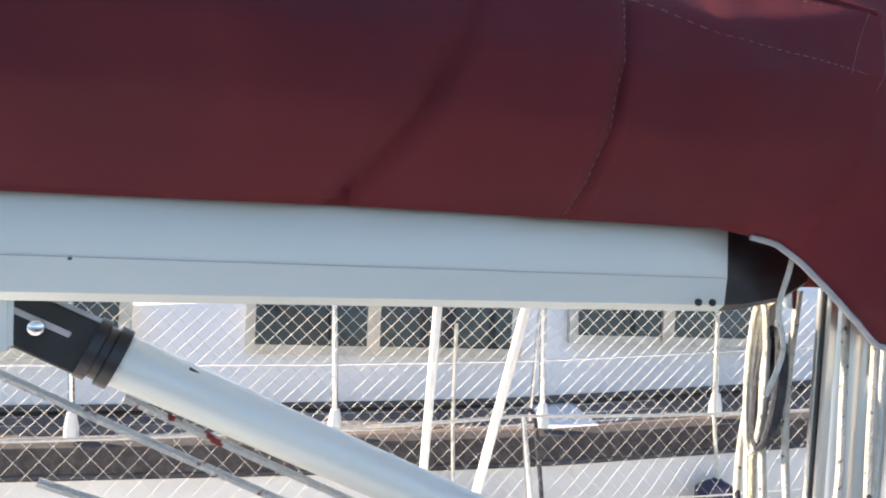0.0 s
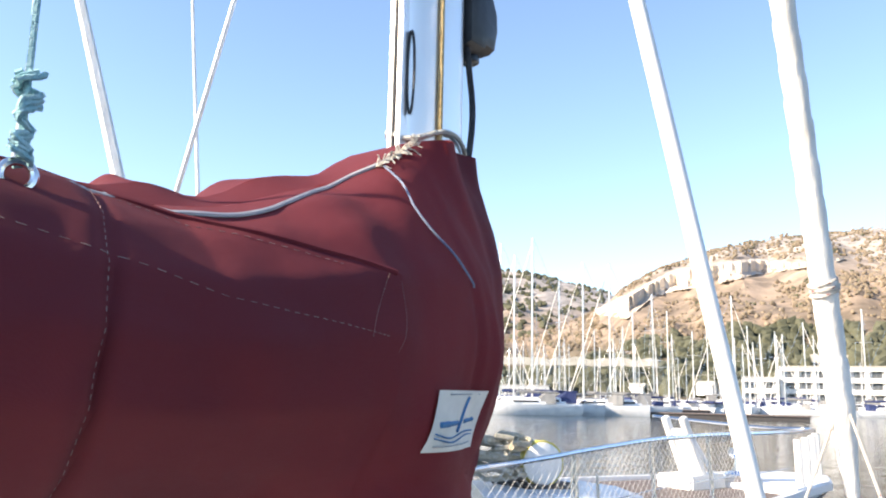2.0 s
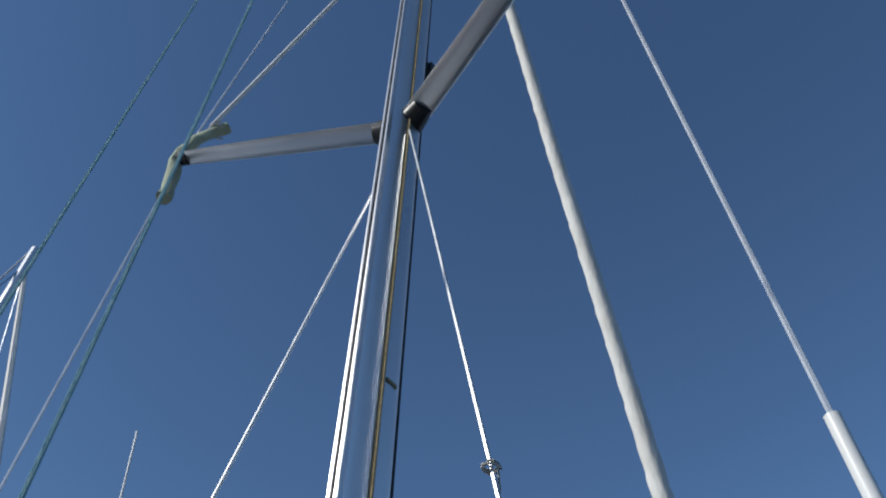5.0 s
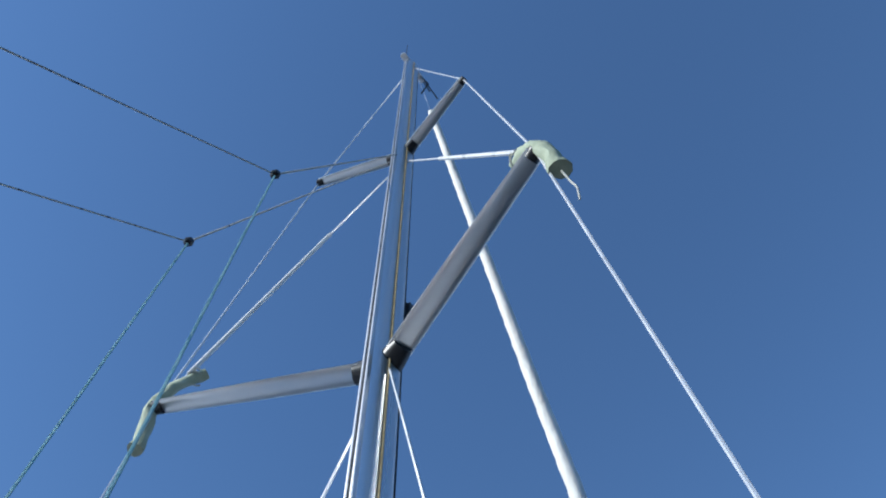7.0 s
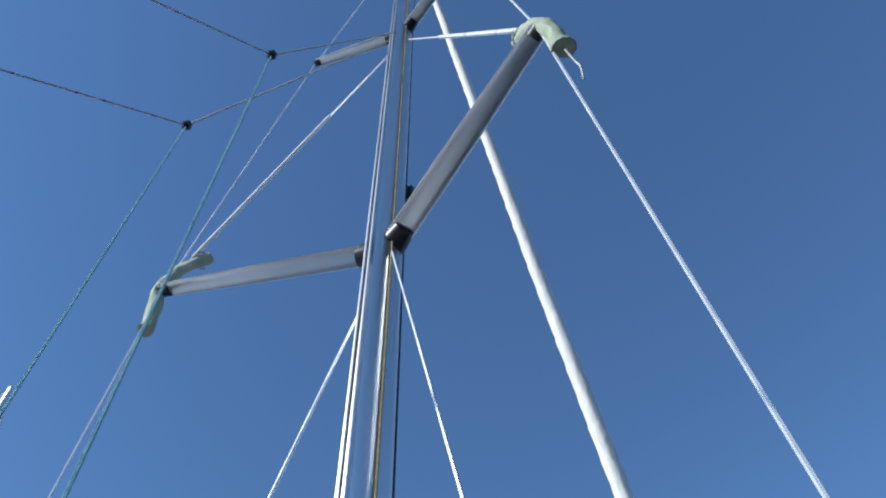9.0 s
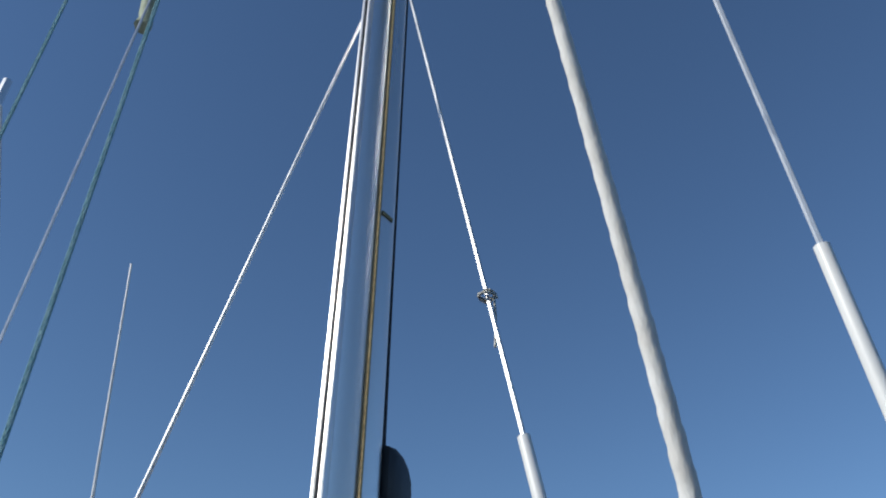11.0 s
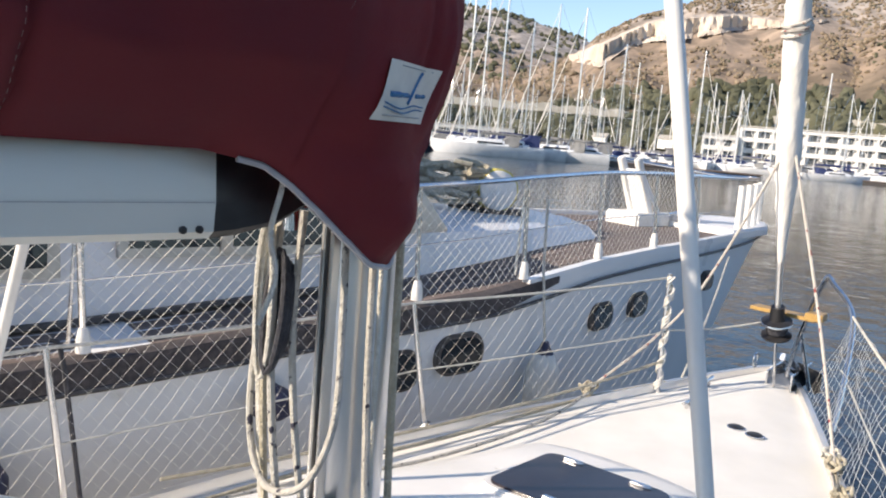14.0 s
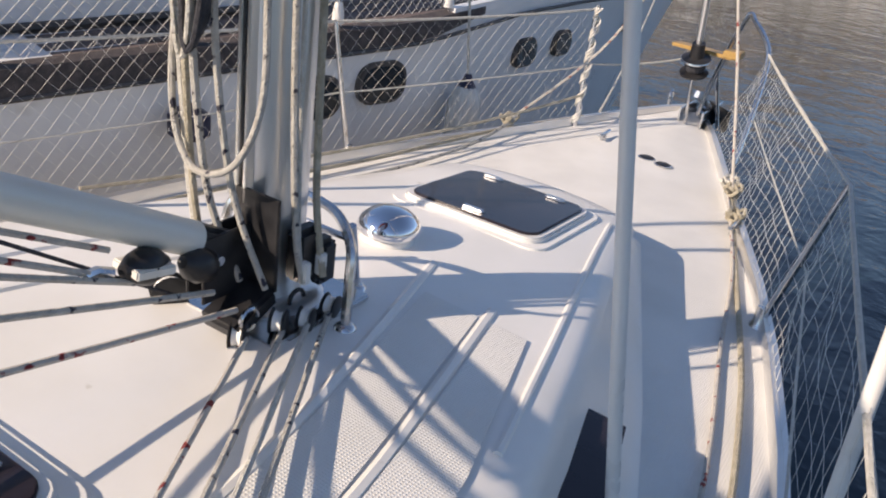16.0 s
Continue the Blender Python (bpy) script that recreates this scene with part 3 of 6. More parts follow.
def motorboat(m):
    t = thing("moored_motorboat", (0, 0, 0), "small white motorboat moored at the far pontoons", "motorboat", "moored boats", m)
    secs = []
    for i in range(9):
        k = i / 8
        w = 1.25 * (1 - max(0, (k - 0.45) / 0.55) ** 2 * 0.98)
        secs.append([(-3.5 + 7 * k, -w, 0.95 + 0.3 * k), (-3.5 + 7 * k - 0.4 * k, -w * 0.7, -0.2), (-3.5 + 7 * k - 0.4 * k, w * 0.7, -0.2), (-3.5 + 7 * k, w, 0.95 + 0.3 * k)])
    part("hull", loft(secs, closed=True), YACHT_WHITE, t)
    part("cabin", box(-1.6, 1.0, -0.95, 0.95, 0.9, 1.9, 0.18), YACHT_WHITE, t)
    part("windscreen", box(-1.3, 0.9, -0.98, 0.98, 1.35, 1.75, 0.05), DARKGLASS, t)
    part("canopy", box(-3.2, -1.5, -1.0, 1.0, 1.6, 1.95, 0.12), SPRAY_BLUE, t)
    return t


mb = motorboat(berth(20.5, 152, 200))
for i in range(46):
    copy_thing(mb, berth(rng.uniform(1, 33), rng.choice((140, 152, 166, 186)) + rng.uniform(-4, 10), rng.choice((20, 200, 110)) + rng.uniform(-9, 9)))

# sailboat berthed beyond the neighbouring yacht
moored_sailboat(11.5, 13.5, YACHT_WHITE, SPRAY_BLUE, "white sailboat with a tall aluminium mast berthed beyond the yacht", pose(2.66, 12.53, 0, 0, 0, -71))

# ---- the neighbouring yacht; s runs aft from its stem, w to its starboard side ----
YACHT = BOAT @ Matrix.Translation((7.6, 1.62, 0)) @ Matrix(((-math.cos(radians(14.4)), -math.sin(radians(14.4)), 0, 0), (math.sin(radians(14.4)), -math.cos(radians(14.4)), 0, 0), (0, 0, 1, 0), (0, 0, 0, 1)))
SHEER = [(-0.3, 2.02), (1.06, 1.99), (3.0, 1.965), (3.8, 1.935), (4.6, 1.87), (5.4, 1.81), (6.2, 1.755), (7.0, 1.70), (7.9, 1.67), (9.5, 1.64), (12, 1.62)]


def half_breadth(s):
    return 1.62 * min(1.0, max(0.0, s) / 5.2) ** 0.62


def sheer(s):
    return curve_at(s, SHEER)


yacht = thing("motor_yacht", (6, 0, 0), "white wooden-decked motor yacht moored alongside", "yacht", m=YACHT)
stations = [-0.25, -0.1, 0.05, 0.2, 0.4, 0.7, 1.1, 1.6, 2.2, 2.9, 3.6, 4.4, 5.2, 6.2, 7.4, 9, 11, 12.2]
secs = []
for s in stations:
    w, z = max(0.02, half_breadth(s + 0.25)), sheer(s)
    row = []
    for j in range(9):
        k = j / 8
        row.append((s + (1 - (1 - k) ** 1.3) * 1.3 * math.exp(-max(0, s) / 1.6), w * (1 - 0.32 * k ** 1.6 * (1.3 if s < 3 else 1)), z - (z + 0.35) * k))
    secs.append(row + [(x, -y, zz) for x, y, zz in row[::-1]])
part("hull", loft(secs, closed=True), YACHT_WHITE, yacht, "white painted hull with faint streaks")
for side in (1, -1):
    part("rubbing_strake", tube([(s, side * (half_breadth(s + 0.25) + 0.012), sheer(s) - 0.075 - 0.022 * min(1, max(0, s - 3.8))) for s in np.linspace(0.0, 12, 60)], 0.011, 6), RUBRAIL, yacht)
    part("toe_rail", loft([[(s, side * half_breadth(s + 0.25), sheer(s) - 0.01), (s, side * half_breadth(s + 0.25), sheer(s) + 0.045), (s, side * (half_breadth(s + 0.25) - 0.06), sheer(s) + 0.045), (s, side * (half_breadth(s + 0.25) - 0.06), sheer(s) - 0.01)] for s in np.linspace(0.0, 4.6, 24)], closed=True), YACHT_WHITE if side else RUBRAIL, yacht)
    out = lambda s: side * (half_breadth(s + 0.25) + 0.007)
    part("covering_board", loft([[(s, out(s), sheer(s) - 0.02 - 0.07 * min(1, (s - 4.3) / 0.5)), (s, out(s), sheer(s) + 0.02), (s, side * (half_breadth(s + 0.25) - 0.08), sheer(s) + 0.026), (s, side * (half_breadth(s + 0.25) - 0.08), sheer(s) - 0.02)] for s in np.linspace(4.3, 12, 36)], closed=True), OLD_TEAK, yacht, "dark weathered teak covering board")
teak = part("teak_deck", loft([[(s, -(half_breadth(s + 0.25) - 0.06), sheer(s) + 0.001), (s, half_breadth(s + 0.25) - 0.06, sheer(s) + 0.001)] for s in np.linspace(0.1, 12, 34)]), RUBRAIL, yacht, "dark weathered planked teak deck", smooth=False)
planks = 22
for i in range(planks):
    k0, k1 = -1 + 2 * i / planks + 0.006, -1 + 2 * (i + 1) / planks - 0.006
    plank = loft([[(s, k0 * (half_breadth(s + 0.25) - 0.07), sheer(s) + 0.006), (s, k1 * (half_breadth(s + 0.25) - 0.07), sheer(s) + 0.006)] for s in np.linspace(0.1, 12, 24)])
    part("plank", plank, TEAK, teak, smooth=False)
CABIN = [(2.75, 0.42, 0.0), (2.95, 0.55, 0.10), (4.2, 0.87, 0.20), (5.0, 1.0, 0.27), (5.08, 1.0, 0.62), (5.6, 1.05, 0.95), (8.3, 1.08, 0.98), (8.45, 1.08, 0.55), (9.4, 1.06, 0.5), (12, 1.0, 0.5)]
secs = []
for s, w, h in CABIN:
    z = sheer(s) + 0.005
    row = [(s, w, z), (s, w - 0.015, z + h * 0.3), (s, w - 0.06 - h * 0.06, z + h * 0.9), (s, w - 0.14 - h * 0.06, z + h), (s, w * 0.4, z + h * 1.03 + 0.03)]
    secs.append(row + [(x, -y, zz) for x, y, zz in row[::-1]])
part("deckhouse", loft(secs, closed=True), YACHT_WHITE, yacht, "white painted deckhouse with a stepped trunk roof")
cabin_top = part("mahogany_trim", tube([(s, 1.09, sheer(s) + 0.03) for s in np.linspace(5.2, 12, 12)], 0.02, 6), RUBRAIL, yacht)


def yacht_window(s0, s1, rake):
    z0 = sheer((s0 + s1) / 2) + 0.265
    h = 0.36
    y = 1.085
    lean = 0.045
    def quad(g, dy, th):
        a = [(s0 + g * 1.2, z0 + g), (s1 - g, z0 + g), (s1 - g, z0 + h - g), (s0 + rake + g, z0 + h - g)]
        return loft([[(s, y + dy + t - lean * (z - z0) / h, z) for s, z in a] for t in (0, th)], closed=True)
    f = part("window_frame", quad(0, -0.03, 0.04), WIN_FRAME, yacht, "dull metal window frame", smooth=False)
    part("pane", quad(0.045, -0.02, 0.036), DARKGLASS, f, "dark reflecting glass", smooth=False)
    mid = (s0 * 0.45 + s1 * 0.55)
    part("mullion", box(mid - 0.03, mid + 0.03, y - 0.02, y + 0.025, z0 + 0.02, z0 + h - 0.02), WIN_FRAME, f, smooth=False)


yacht_window(5.62, 6.74, 0.0)
yacht_window(6.98, 8.29, 0.0)
yacht_window(8.8, 10.2, 0.0)
part("windscreen_frame", loft([[(4.78, 0.98, sheer(4.9) + 0.26 + k), (5.12, 1.03, sheer(4.9) + 0.26 + k), (5.12, 1.0, sheer(4.9) + 0.50 + k), (5.0, 0.98, sheer(4.9) + 0.50 + k)] for k in (0, 0.02)], closed=True), WIN_FRAME, yacht, smooth=False)

for s, w, z in ((5.55, 0.175, 1.50), (5.12, 0.175, 1.55), (3.71, 0.15, 1.59), (3.19, 0.14, 1.61), (1.9, 0.13, 1.66)):
    hb = half_breadth(s + 0.25) * (1 - 0.32 * ((sheer(s) - z) / (sheer(s) + 0.35)) ** 1.6 * (1.3 if s < 3 else 1))
    slope = (half_breadth(s + 0.75) - half_breadth(s - 0.25))
    nrm = Vector((-slope, 1.0, -0.12)).normalized()
    at = Vector((s, hb, z))
    ring = bmesh.new()
    for sc, d0, d1, bmx in ((1.0, -0.03, 0.02, ring),):
        pts = rounded(-w, w, -w * 0.64, w * 0.64, w * 0.58, 6)
        own = prism(pts, d0, d1, 0.008)
        m = Matrix.Translation(at) @ Matrix((( -nrm.y, 0, nrm.x, 0), (nrm.x, 0, nrm.y, 0), (0, 1, nrm.z, 0), (0, 0, 0, 1)))
        turned(own, m)
        ring = merge(None, own)
    port = part("porthole", ring, RUBRAIL, yacht, "dark oval porthole with a bronze rim")
    pts = rounded(-w * 0.84, w * 0.84, -w * 0.52, w * 0.52, w * 0.48, 6)
    part("pane", turned(prism(pts, 0.0, 0.026), m), DARKGLASS, port)

for i, s in enumerate((2.2, 2.99, 3.79, 4.61, 5.41, 6.21, 7.0, 7.88, 8.9, 10.0, 11.2)):
    y, z = half_breadth(s + 0.25) - 0.05, sheer(s) + 0.045
    post = part("rail_stanchion", tube([(s, y, z), (s + 0.02, y - 0.02, z + 0.58 - 0.13 * max(0, 1 - s / 4.6))], 0.014, 8), STEEL, yacht, "polished rail stanchion")
    part("stanchion_foot", lathe([(0.03, 0), (0.028, 0.05), (0.018, 0.10)], 10, (s, y, z)), PVC, post)
    if i % 3 == 0:
        part("brace", tube([(s + 0.05, y - 0.02, z + 0.02), (s + 0.03, y - 0.02, z + 0.56)], 0.008, 6), STEEL, post)
rail_path = [(s, half_breadth(s + 0.25) - 0.07, sheer(s) + 0.625 - 0.13 * max(0, 1 - s / 4.6)) for s in np.linspace(0.25, 11.4, 40)]
part("handrail", tube(rail_path, 0.015, 8), STEEL, yacht)
part("pulpit_rail", tube(smooth_path([(0.25, half_breadth(0.5) - 0.07, sheer(0.3) + 0.495), (-0.12, 0.0, 2.50), (0.25, -half_breadth(0.5) + 0.07, sheer(0.3) + 0.50), (1.4, -half_breadth(1.6) + 0.07, sheer(1.4) + 0.62)]), 0.016, 8), STEEL, yacht)
part("middle_wire", tube([(x, y + 0.004, z - 0.30) for x, y, z in rail_path], 0.004, 5), STEEL, yacht)
for s in (0.15, 0.45, 0.75, 1.05):
    part("white_baluster", tube([(s, half_breadth(s + 0.25) - 0.06, sheer(s) + 0.03), (s, half_breadth(s + 0.25) - 0.07, sheer(s) + 0.46)], 0.035, 8), PVC, yacht, "white padded rail post")
part("bow_platform", prism([(1.3, 0.75), (0.35, 0.52), (-0.17, 0.2), (-0.25, 0), (-0.17, -0.2), (0.35, -0.52), (1.3, -0.75)], 1.97, 2.05, 0.02), YACHT_WHITE, yacht)
part("windlass", lathe([(0.16, 0), (0.16, 0.06), (0.08, 0.09), (0.07, 0.2), (0.12, 0.24), (0.12, 0.3)], 14, (1.15, 0.1, 2.05)), CHROME, yacht)
mesh = bmesh.new()
step = 0.062
ss = np.linspace(0, 1, 2)
for k in range(int(9.6 / step) + 8):
    for d in (1, -1):
        s0 = 1.9 + k * step
        pts = []
        for q in np.linspace(0, 0.56, 5):
            s = s0 + d * q - (0 if d > 0 else -0.0)
            if 2.2 <= s <= 11.2:
                pts.append((s, half_breadth(s + 0.25) - 0.045, sheer(s) + 0.05 + q))
        if len(pts) > 1:
            tube(pts, 0.0012, 3, mesh, caps=False)
part("rail_netting", mesh, NETCORD, yacht, "diamond netting stretched along the rail")


def fender(s, z, r, h, mat, label):
    y = half_breadth(s + 0.25) + r * 0.9
    t = thing("fender", (s, y, z), label, "fender", "hull fenders", YACHT)
    part("body", lathe([(0.01, 0), (r * 0.7, h * 0.06), (r, h * 0.2), (r, h * 0.75), (r * 0.6, h * 0.93), (r * 0.25, h)], 16, (s, y, z)), mat, t)
    part("cap", lathe([(r * 0.62, 0), (r * 0.3, h * 0.1), (r * 0.2, h * 0.16)], 12, (s, y, z + h * 0.92)), FENDER_BLUE, t, "navy fender cap")
    part("lanyard", tube([(s, y, z + h), (s, y - r * 0.8, sheer(s) + 0.1), (s, y - r, sheer(s) + 0.5)], 0.008, 6), ROPE, t)


fender(4.49, 1.02, 0.10, 0.5, FENDER_PALE, "grey-white fender with a navy cap hung on the yacht")
fender(6.25, 1.40, 0.09, 0.15, FENDER_BLUE, "navy blue fender hung on the yacht")
fender(7.4, 0.98, 0.12, 0.5, FENDER_BLUE, "navy blue fender hung on the yacht")

RAFT, GANG = (-0.70, -0.15, -0.02), (-1.0, -0.5, 0.07)
raft = thing("liferaft", (4.6, -0.1, 2.25), "white liferaft canister with a yellow end on the yacht roof", "liferaft", m=YACHT @ Matrix.Translation(RAFT))
zr = sheer(4.4) + 0.27
part("canister", lathe([(0.10, 0), (0.15, 0.03), (0.16, 0.1), (0.16, 0.38), (0.15, 0.45), (0.10, 0.48)], 18, (4.35, 0.02, zr + 0.17), axis=(0.3, 1, 0)), PVC, raft)
part("end_cap", lathe([(0.163, 0.0), (0.166, 0.05), (0.163, 0.1)], 18, (4.35 + 0.09, 0.34, zr + 0.17), axis=(0.3, 1, 0)), YELLOW, raft, "yellow end band")
part("cradle", box(4.2, 4.62, 0.02, 0.46, zr - 0.05, zr + 0.03, 0.01), RUBRAIL, raft)
coil = bmesh.new()
rc = random.Random(2)
for i in range(9):
    a0 = rc.uniform(0, 6)
    tube([(4.75 + rc.uniform(-0.1, 0.1) + 0.26 * math.cos(a + a0), 0.12 + rc.uniform(-0.08, 0.08) + 0.3 * math.sin(a + a0), zr + 0.10 + i * 0.03 + 0.03 * math.sin(a * 3 + i)) for a in np.linspace(0, 5.9, 18)], 0.02, 6, coil)
solo("coiled_rope", coil, ROPE_TAN, "heap of tan mooring rope piled on the yacht roof", "rope", m=YACHT @ Matrix.Translation(RAFT))

gang = thing("folded_gangway", (2.6, 0.2, 2.0), "white folded boarding ladder standing on the yacht foredeck", "gangway", m=YACHT @ Matrix.Translation(GANG))
zg = sheer(2.6) + 0.02
for dy in (-0.10, 0.10):
    part("side_rail", turned(box(-0.035, 0.035, dy - 0.03, dy + 0.03, 0, 0.62, 0.008), Matrix.Translation((2.5, 0.35, zg)) @ Matrix.Rotation(radians(26), 4, "Y")), PVC, gang)
part("panel", turned(box(-0.015, 0.015, -0.075, 0.075, 0.06, 0.50, 0.004), Matrix.Translation((2.5, 0.35, zg)) @ Matrix.Rotation(radians(26), 4, "Y")), YACHT_WHITE, gang)
part("strut", tube([(2.25, 0.35, zg + 0.05), (2.62, 0.35, zg + 0.5)], 0.02, 6), PVC, gang)
part("foot", box(2.3, 2.8, 0.15, 0.55, zg - 0.09, zg + 0.05, 0.02), PVC, gang)
solo("whip_antenna", tube([(5.98, -0.6, 2.6), (6.39, -0.6, 6.6)], 0.018, 8, r2=0.008), PVC, "thin white whip antenna standing on the yacht", "antenna", m=YACHT)
awn = thing("flybridge_awning", (0.0, 4.2, 2.6), "pale awning on thin poles over the yacht flybridge", "awning")
part("canopy", box(-2.0, 2.0, 3.9, 4.8, 3.80, 3.95, 0.03), PVC, awn)
part("dark_pole", tube([(1.9, 3.9, 3.9), (2.42, 3.9, 4.19)], 0.014, 6), RUBRAIL, awn)
for x in (-1.8, 0.0, 1.8):
    for y in (3.95, 4.7):
        part("leg", tube([(x, y, 1.7), (x, y, 3.85)], 0.018, 6), STEEL, awn)

# ---- our sailboat: hull, deck and coachroof ----
HALF = [(-4.0, 1.20), (-2.0, 1.27), (-0.5, 1.25), (0.0, 1.20), (0.66, 1.09), (1.14, 0.98), (1.56, 0.86), (2.2, 0.64), (2.8, 0.44), (3.3, 0.27), (3.7, 0.11), (3.85, 0.02)]


def hw(x):
    return curve_at(x, HALF)


def mid(x):
    return 0.03 * max(0.0, x)


def deck_z(x):
    return 1.40 + 0.014 * max(0, x)


boat = thing("sailboat", (0, 0, 0), "white sailing boat with a moulded coachroof and toe rail", "sailboat")
xs = [-4, -3, -2, -1, -0.5, 0, 0.4, 0.8, 1.2, 1.6, 2.0, 2.4, 2.8, 3.1, 3.4, 3.6, 3.75, 3.85]
secs = []
for x in xs:
    w, z, c = hw(x), deck_z(x), mid(x)
    secs.append([(x - 0.05 * (1 - k) * (x > 3), c + y * w, z * f - 0.3 * (1 - f)) for y, f, k in ((-1, 0.985, 1), (-0.97, 0.7, 0.8), (-0.86, 0.3, 0.3), (-0.55, 0.0, 0), (0.55, 0.0, 0), (0.86, 0.3, 0.3), (0.97, 0.7, 0.8), (1, 0.985, 1))])
part("hull", loft(secs, closed=True), GELCOAT, boat)
secs = []
for x in xs:
    w, z, c = hw(x), deck_z(x), mid(x)
    secs.append([(x, c + y * w, z + 0.035 * (1 - y * y)) for y in (-1, -0.8, -0.5, -0.2, 0.2, 0.5, 0.8, 1)])
part("deck", loft(secs), NONSKID, boat, "white deck with fine non-skid moulding")
for side in (1, -1):
    pts = [[(x, mid(x) + side * (hw(x) + 0.012), deck_z(x) - 0.05), (x, mid(x) + side * (hw(x) + 0.008), deck_z(x) + 0.045), (x, mid(x) + side * (hw(x) - 0.022), deck_z(x) + 0.045), (x, mid(x) + side * (hw(x) - 0.03), deck_z(x) - 0.01)] for x in np.linspace(-4, 3.82, 60)]
    part("toe_rail", loft(pts, closed=True), ALU, boat, "grey aluminium toe rail")
    part("rub_strip", tube([(x, mid(x) + side * (hw(x) + 0.01), deck_z(x) - 0.09) for x in np.linspace(-4, 3.8, 40)], 0.014, 6), RUBRAIL, boat)

ROOF_TOP = [(-4, 0.86), (-2, 0.86), (-1, 0.82), (-0.2, 0.72), (0.25, 0.62), (0.9, 0.46), (1.35, 0.36), (1.6, 0.26), (1.74, 0.14)]
ROOF_FOOT = [(-4, 1.02), (-1, 1.0), (-0.2, 0.92), (0.25, 0.83), (0.69, 0.69), (1.0, 0.575), (1.35, 0.45), (1.6, 0.36), (1.74, 0.27)]


def roof_z(x):
    z = 1.675 - 0.050 * x
    if x > 1.36:
        k = min(1, (x - 1.36) / 0.38)
        z -= (z - deck_z(x) - 0.03) * k * k * (3 - 2 * k)
    return z


def roof_point(x, y):
    t = curve_at(x, ROOF_TOP)
    return Vector((x, y, roof_z(x) + 0.022 * (1 - min(1, (y / t) ** 2))))


secs = []
for x in [-4, -3, -2, -1.4, -1, -0.6, -0.2, 0.05, 0.3, 0.6, 0.9, 1.15, 1.35, 1.42, 1.5, 1.58, 1.66, 1.74]:
    t, f, z, d = curve_at(x, ROOF_TOP), curve_at(x, ROOF_FOOT), roof_z(x), deck_z(x) + 0.012
    right = [(f + 0.02, d), (f, d + 0.015), (f - (f - t) * 0.25, d + (z - d) * 0.35), (t + (f - t) * 0.22, d + (z - d) * 0.80), (t + 0.035, z - 0.028), (t - 0.005, z - 0.005), (t * 0.85, z + 0.004), (t * 0.6, z + 0.014), (t * 0.3, z + 0.02), (0, z + 0.022)]
    secs.append([(x, -y, zz) for y, zz in right] + [(x, y, zz) for y, zz in right[-2::-1]])
part("coachroof", loft(secs), GELCOAT, boat, "white moulded coachroof with rounded edges")


def strip(points, r, lift=0.0):
    return tube([roof_point(x, y) + Vector((0, 0, lift)) for x, y in points], r, 8)


for pts, r in ((((0.46, -0.14), (0.05, -0.255), (-0.35, -0.36), (-0.9, -0.45)), 0.016), (((0.46, 0.14), (0.05, 0.255), (-0.35, 0.36), (-0.9, 0.45)), 0.016), (((0.36, -0.375), (0.0, -0.455), (-0.36, -0.53), (-0.9, -0.6)), 0.016), (((0.36, 0.375), (0.0, 0.455), (-0.36, 0.53), (-0.9, 0.6)), 0.016), (((1.25, -0.335), (0.9, -0.41), (0.4, -0.53), (-0.1, -0.645)), 0.010)):
    part("moulded_ridge", strip(smooth_path([(x, y, 0) for x, y in pts], 5) and [(p.x, p.y) for p in smooth_path([(x, y, 0) for x, y in pts], 5)], r, -r * 0.45), GELCOAT, boat)
bm = bmesh.new()
loft([[tuple(roof_point(x, ya + (yb - ya) * k) + Vector((0, 0, 0.004))) for k in (0, 0.33, 0.66, 1)] for x, ya, yb in ((0.3, -0.41, -0.50), (0.05, -0.465, -0.57), (-0.2, -0.515, -0.64), (-0.5, -0.57, -0.7), (-0.9, -0.63, -0.76))], bm)
loft([[tuple(roof_point(x, ya + (yb - ya) * k) + Vector((0, 0, 0.004))) for k in (0, 0.33, 0.66, 1)] for x, ya, yb in ((0.3, -0.22, -0.37), (0.05, -0.28, -0.425), (-0.2, -0.345, -0.48), (-0.5, -0.40, -0.54), (-0.9, -0.47, -0.585))], bm)
part("nonskid_panel", bm, NONSKID, boat, "diamond-pattern non-skid panel")
bm = loft([[(x, -(t + (f - t) * 0.30) - 0.004, d + (z - d) * 0.72), (x, -(t + (f - t) * 0.72) - 0.006, d + (z - d) * h)] for x, t, f, z, d, h in ((x, curve_at(x, ROOF_TOP), curve_at(x, ROOF_FOOT), roof_z(x), deck_z(x), h) for x, h in ((0.28, 0.705), (0.14, 0.69), (-0.06, 0.655), (-0.3, 0.60), (-0.6, 0.50), (-1.0, 0.34), (-2.0, 0.34)))])
part("side_window", bm, ACRYLIC, boat, "dark tinted coachroof side window")


